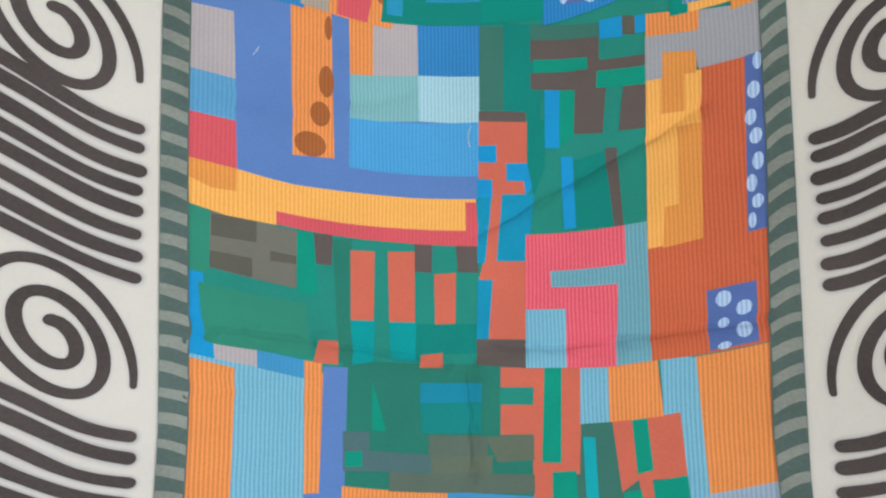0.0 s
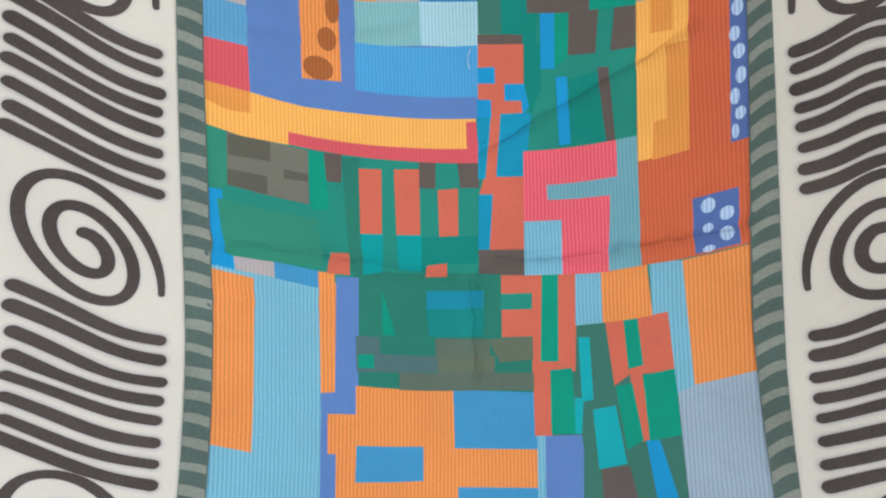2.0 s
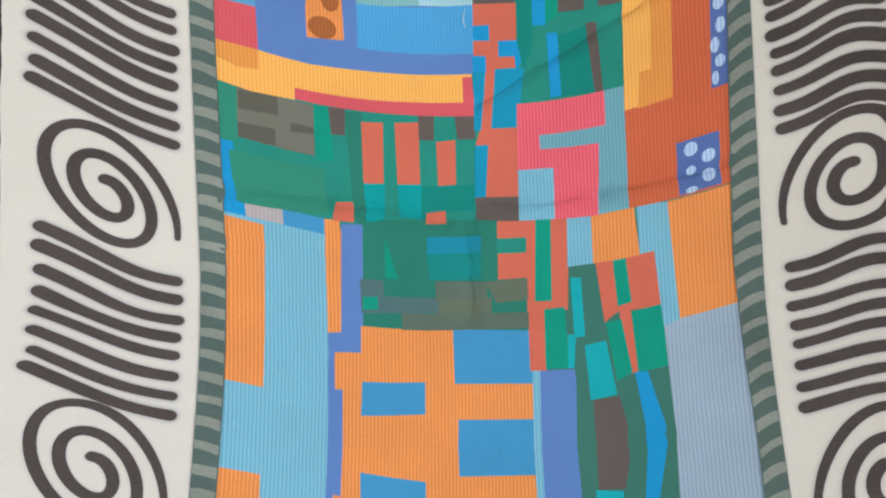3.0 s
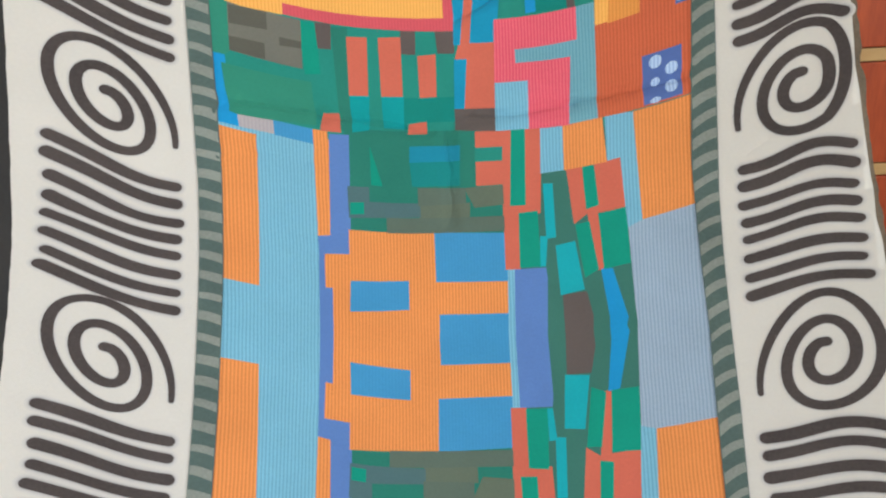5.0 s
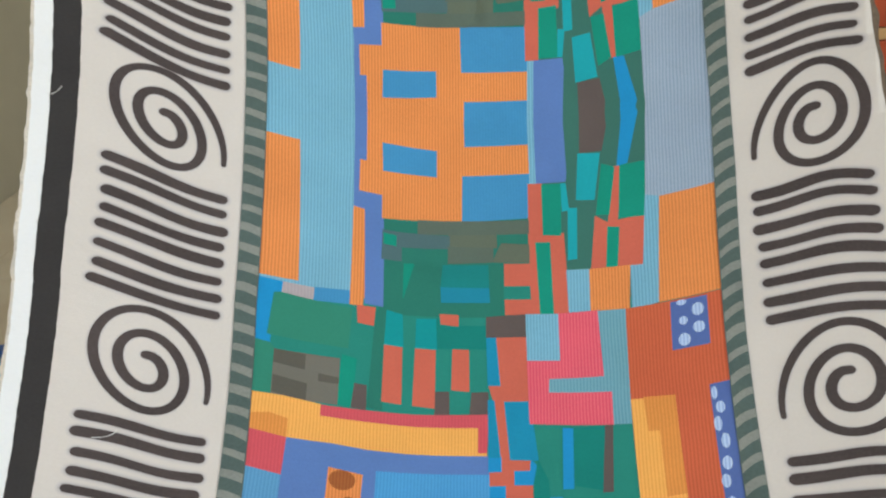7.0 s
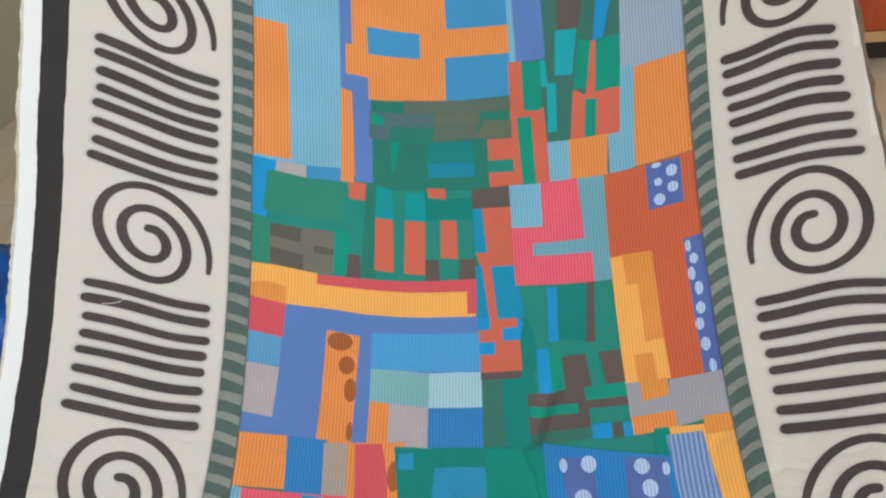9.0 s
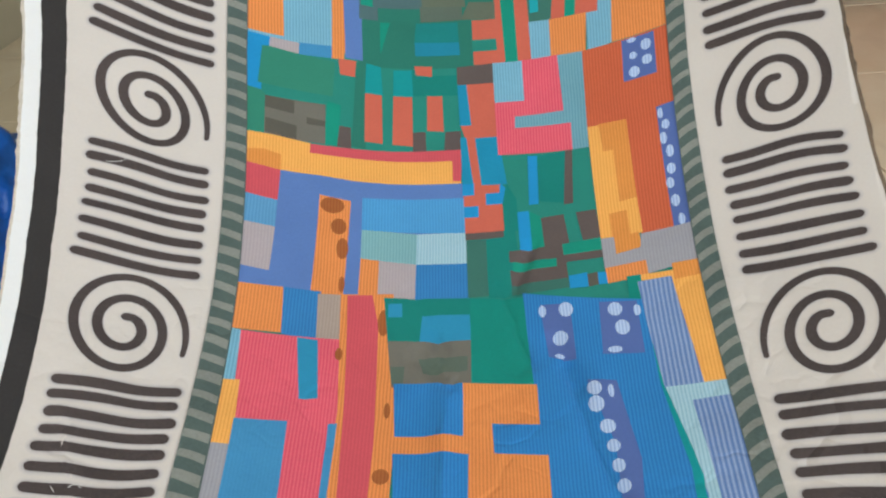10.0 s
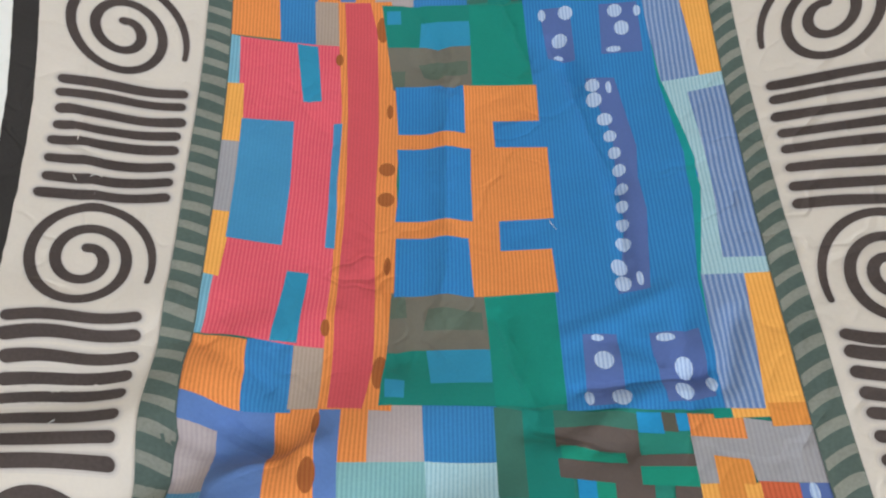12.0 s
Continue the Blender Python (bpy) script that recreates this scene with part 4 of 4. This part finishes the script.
# the dark side bands with their brush dashes, printed over the patchwork's ragged ends
strip("side_band", left_out, left_in, "band", 0.0007)
strip("side_band", right_in, right_out, "band", 0.0007)
ORDER[0] += 8
lift = next_lift() + 0.0010
for side in (0, 1):
    for k in range(-14, 68):
        if side == 0:
            v = np.interp(k, (-16, 0, 10, 23, 40, 52, 70), (-0.966, -0.485, -0.191, 0.215, 0.752, 1.110, 1.65))
        else:
            v = np.interp(k, (-18, 0, 7, 20, 39, 46, 68), (-0.954, -0.414, -0.215, 0.193, 0.780, 0.997, 1.67))
        if not V_TOP + 0.1 < v < V_END - 0.12:
            continue
        a, b = (left_out(v), left_in(v)) if side == 0 else (right_in(v), right_out(v))
        w = b - a
        fat = 0.0138 + 0.0018 * math.sin(k * 2.6) + 0.0010 * math.sin(k * 5.3)
        vs, fs = [], []
        for q in range(7):
            f = q / 6
            u = min(max(a + w * ((0.0 if side == 0 else 0.05) + 0.95 * f), a + 0.0005), b - 0.0005)
            c = v + (0.008 * f ** 1.5 - 0.0028 if side == 0 else 0.015 * (1 - f) ** 1.6 - 0.0050) + 0.0007 * math.sin(k * 1.9 + 3 * f)
            h = fat / 2 * (0.86 + 0.14 * (f if side == 0 else 1 - f))
            vs += [(u, c - h), (u, c), (u, c + h)]
        for q in range(6):
            for r in (0, 1):
                i = 3 * q + r
                fs.append((i, i + 1, i + 4, i + 3))
        cloth_mesh("brush_dash", vs, fs, lift, DYE["dash"], cloth)

# ---------------------------------------------------------------- the room
def plaster(name, colour, scale=2.5):
    m, n, l, b = base_material(name, 0.75, 0.25)
    co = n.new("ShaderNodeTexCoord").outputs["Object"]
    big = ramp(n, l, noise_node(n, l, co, scale, 5.0), 0.3, 0.7)
    col = mix(n, l, big, srgb(*colour, 0.92), srgb(*colour, 1.05))
    spots = ramp(n, l, noise_node(n, l, co, 24.0, 6.0), 0.62, 0.8)
    col = mix(n, l, math_node(n, l, "MULTIPLY", spots, 0.25), col, srgb(*colour, 0.8))
    l.new(col, b.inputs["Base Color"])
    bump = n.new("ShaderNodeBump")
    bump.inputs["Strength"].default_value, bump.inputs["Distance"].default_value = 0.25, 0.002
    l.new(noise_node(n, l, co, 160.0, 4.0), bump.inputs["Height"])
    l.new(bump.outputs[0], b.inputs["Normal"])
    return m


def marble(name):
    m, n, l, b = base_material(name, 0.35, 0.4)
    co = n.new("ShaderNodeTexCoord").outputs["Object"]
    info = n.new("ShaderNodeObjectInfo")
    sh = n.new("ShaderNodeVectorMath")
    sh.operation = "ADD"
    l.new(co, sh.inputs[0])
    comb = n.new("ShaderNodeCombineXYZ")
    l.new(math_node(n, l, "MULTIPLY", info.outputs["Random"], 40.0), comb.inputs[2])
    l.new(comb.outputs[0], sh.inputs[1])
    big = ramp(n, l, noise_node(n, l, sh.outputs[0], 3.2, 6.0, 0.6), 0.3, 0.7)
    col = mix(n, l, big, srgb(240, 228, 206), srgb(228, 210, 182))
    w = n.new("ShaderNodeTexWave")
    w.inputs["Scale"].default_value, w.inputs["Distortion"].default_value, w.inputs["Detail"].default_value = 1.3, 14.0, 4.0
    l.new(sh.outputs[0], w.inputs["Vector"])
    vein = ramp(n, l, w.outputs["Fac"], 0.82, 1.0)
    col = mix(n, l, math_node(n, l, "MULTIPLY", vein, 0.14), col, srgb(176, 150, 122))
    speck = ramp(n, l, noise_node(n, l, sh.outputs[0], 60.0, 4.0), 0.6, 0.75)
    col = mix(n, l, math_node(n, l, "MULTIPLY", speck, 0.25), col, srgb(214, 200, 178))
    l.new(col, b.inputs["Base Color"])
    return m


def timber(name, colour, dark, scale=1.0, along=0):
    m, n, l, b = base_material(name, 0.42, 0.4)
    co = n.new("ShaderNodeTexCoord").outputs["Object"]
    mp = n.new("ShaderNodeMapping")
    mp.inputs["Scale"].default_value = [(1.2, 9, 9), (9, 9, 1.2)][along]
    l.new(co, mp.inputs[0])
    g1 = noise_node(n, l, mp.outputs[0], 2.6 * scale, 6.0, 0.65)
    g2 = noise_node(n, l, mp.outputs[0], 18.0 * scale, 4.0, 0.6)
    f = math_node(n, l, "ADD", math_node(n, l, "MULTIPLY", g1, 0.7), math_node(n, l, "MULTIPLY", g2, 0.3))
    col = mix(n, l, ramp(n, l, f, 0.34, 0.66), srgb(*colour), srgb(*dark))
    l.new(col, b.inputs["Base Color"])
    bump = n.new("ShaderNodeBump")
    bump.inputs["Strength"].default_value, bump.inputs["Distance"].default_value = 0.2, 0.001
    l.new(f, bump.inputs["Height"])
    l.new(bump.outputs[0], b.inputs["Normal"])
    return m


WALL = plaster("grey_green_distemper", (206, 200, 180))
CEIL = plaster("white_ceiling_paint", (236, 234, 228))
MARBLE = marble("beige_marble_tile")
GROUT = plaster("grey_grout", (128, 114, 96), 12.0)
WOOD = timber("red_brown_wood", (196, 86, 42), (158, 62, 30), along=1)
CREAM = timber("pale_beech_edge", (206, 168, 116), (188, 146, 94))
DARKWOOD = timber("dark_inner_and_gap_wood", (56, 42, 34), (40, 30, 24))
FRAME = plaster("white_window_paint", (226, 226, 220), 6.0)

T = 0.12
X0, X1, Y0, Y1, H = ROOM_X0, ROOM_X1, ROOM_Y0, ROOM_Y1, ROOM_H
floor = link_mesh("floor", box(bmesh.new(), X0 - T, X1 + T, Y0 - T, Y1 + T, -0.14, -0.018), GROUT)
tagged(floor, "beige marble tiled floor with thin grey joints", "floor", kind="structure")
TILE, GAP = 0.60, 0.003
nx, ny = int((X1 - X0) / TILE) + 2, int((Y1 - Y0) / TILE) + 2
x_start, y_start = 0.93 - 6 * TILE, 0.97 - 8 * TILE
for i in range(nx + 2):
    for j in range(ny + 3):
        x, y = x_start + i * TILE, y_start + j * TILE
        a, b, c, d = max(x, X0), min(x + TILE, X1), max(y, Y0), min(y + TILE, Y1)
        if b - a < 0.02 or d - c < 0.02:
            continue
        ob = part("tile", box(bmesh.new(), a + GAP / 2, b - GAP / 2, c + GAP / 2, d - GAP / 2, -0.032, -0.012, 0.0015), MARBLE, floor)

wall = link_mesh("wall_west", box(bmesh.new(), X0 - T, X0, Y0 - T, Y1 + T, -0.14, H), WALL)
tagged(wall, "plain grey-green painted plaster wall", "wall", kind="structure")
wall = link_mesh("wall_north", box(bmesh.new(), X0, X1, Y1, Y1 + T, -0.14, H), WALL)
tagged(wall, "plain grey-green painted plaster wall behind the cabinet", "wall", kind="structure")
ceiling = link_mesh("ceiling", box(bmesh.new(), X0 - T, X1 + T, Y0 - T, Y1 + T, H, H + T), CEIL)
tagged(ceiling, "plain white painted ceiling", "ceiling", kind="structure")


def wall_with_opening(name, along, at0, at1, lo, hi, opening):
    a, b, z0, z1 = opening
    bm = bmesh.new()
    for p, q, r, s in ((lo, a, -0.14, H), (b, hi, -0.14, H), (a, b, -0.14, z0), (a, b, z1, H)):
        if along == "x":
            box(bm, p, q, at0, at1, r, s)
        else:
            box(bm, at0, at1, p, q, r, s)
    ob = link_mesh(name, bm, WALL)
    return tagged(ob, "plain grey-green plaster wall with an added, unseen window opening", "wall", kind="structure")


# unseen walls, opened only where the two added lamps shine in
wall_with_opening("wall_south", "x", Y0 - T, Y0, X0, X1, ADDED_WIN_BACK)
wall_with_opening("wall_east", "y", X1, X1 + T, Y0 - T, Y1 + T, ADDED_WIN_SIDE)

# cabinet with red-brown drawer fronts and pale edges, over a recessed base painted dark as shadow
CX0, CX1, CY0, CY1 = 0.70, 2.05, 2.25, 2.70
cabinet = new("drawer_cabinet")
cabinet.location = ((CX0 + CX1) / 2, (CY0 + CY1) / 2, 0)
bpy.context.view_layer.update()
tagged(cabinet, "red-brown wooden drawer cabinet with pale edges over a dark-painted shadow gap", "cabinet")
# the shade under the cabinet is put into this base's dark colour
part("shadow_gap_plinth", box(bmesh.new(), CX0 + 0.03, CX1 - 0.03, CY0 + 0.09, CY1, -0.012, 0.075), DARKWOOD, cabinet, "recessed plinth coloured dark for the shadow gap under the cabinet")
part("body", box(bmesh.new(), CX0, CX1, CY0 + 0.012, CY1, 0.075, 1.105, 0.003), DARKWOOD, cabinet)
rails = [0.075, 0.392, 0.730, 1.068]
for z in rails:
    part("rail", box(bmesh.new(), CX0, CX1, CY0 - 0.004, CY0 + 0.012, z, z + 0.036, 0.003), CREAM, cabinet, "pale wooden rail")
for z0, z1 in zip(rails[:-1], rails[1:]):
    for a, b in ((CX0, (CX0 + CX1) / 2), ((CX0 + CX1) / 2, CX1)):
        part("drawer_front", box(bmesh.new(), a + 0.004, b - 0.004, CY0 - 0.006, CY0 + 0.011, z0 + 0.039, z1 - 0.003, 0.004), WOOD, cabinet)
part("top", box(bmesh.new(), CX0 - 0.01, CX1 + 0.01, CY0 - 0.015, CY1, 1.107, 1.132, 0.004), WOOD, cabinet)



def lint(a, m, b):
    pts = []
    for k in range(13):
        t = k / 12
        u = (1 - t) ** 2 * a[0] + 2 * t * (1 - t) * m[0] + t * t * b[0]
        v = (1 - t) ** 2 * a[1] + 2 * t * (1 - t) * m[1] + t * t * b[1]
        pts.append(Vector(on_cloth(u, v, 0.0030)))
    bm = bmesh.new()
    rings = []
    for k, p in enumerate(pts):
        d = (pts[min(k + 1, 12)] - pts[max(k - 1, 0)]).normalized()
        s = d.cross(Vector((0, -0.6, 0.8))).normalized()
        n = s.cross(d)
        r = 0.00045
        rings.append([bm.verts.new(p + r * (math.cos(q) * s + math.sin(q) * n)) for q in (0, 2.094, 4.189)])
    for x, y in zip(rings[:-1], rings[1:]):
        for q in range(3):
            bm.faces.new((x[q], x[(q + 1) % 3], y[(q + 1) % 3], y[q]))
    ob = link_mesh("lint_thread", bm, LINT)
    return tagged(ob, "short loose white thread clinging to the printed cloth", "thread", group="loose threads on the cloth")


# loose threads on the cloth
LINT = plaster("white_lint", (235, 235, 232), 40.0)
lint((0.0341, -0.6114), (0.0261, -0.6004), (0.0317, -0.5840))
lint((-0.2302, -0.6894), (-0.2273, -0.6942), (-0.2237, -0.7005))
lint((-0.5440, 0.0073), (-0.5363, 0.0091), (-0.5297, -0.0092))
lint((-0.4281, 1.0582), (-0.4235, 1.0484), (-0.4161, 1.0555))
lint((-0.4478, 1.0575), (-0.4447, 1.0620), (-0.4418, 1.0648))
lint((-0.4028, 1.3848), (-0.4010, 1.3815), (-0.3984, 1.3787))
lint((0.1407, 1.0914), (0.1445, 1.0988), (0.1482, 1.1062))
lint((-0.4759, 0.5282), (-0.4535, 0.5254), (-0.4502, 0.5129))

# crumpled blue plastic bag on the floor by the wall
def bag():
    m, n, l, b = base_material("blue_polythene", 0.32, 0.5)
    co = n.new("ShaderNodeTexCoord").outputs["Object"]
    col = mix(n, l, ramp(n, l, noise_node(n, l, co, 9.0, 4.0), 0.3, 0.7), srgb(16, 92, 196), srgb(30, 116, 216))
    l.new(col, b.inputs["Base Color"])
    bump = n.new("ShaderNodeBump")
    bump.inputs["Strength"].default_value, bump.inputs["Distance"].default_value = 0.6, 0.01
    l.new(noise_node(n, l, co, 22.0, 5.0), bump.inputs["Height"])
    l.new(bump.outputs[0], b.inputs["Normal"])
    bm = bmesh.new()
    bmesh.ops.create_icosphere(bm, subdivisions=5, radius=1.0)
    for v in bm.verts:
        p = v.co.copy()
        f = 1 + 0.22 * noise.noise(p * 1.6) + 0.13 * abs(noise.noise(p * 4.0 + Vector((3, 1, 2)))) + 0.05 * noise.noise(p * 9)
        q = Vector((p.x * 0.20 * f, p.y * 0.17 * f, p.z * 0.185 * f + 0.17))
        q.z = max(q.z, 0.002 + 0.002 * noise.noise(p * 5))
        v.co = q
    ob = link_mesh("plastic_bag", bm, m, None, True)
    ob.location = (-0.91, 0.69, -0.013)
    return tagged(ob, "crumpled bright blue plastic bag lying on the tiled floor", "bag")


bag()
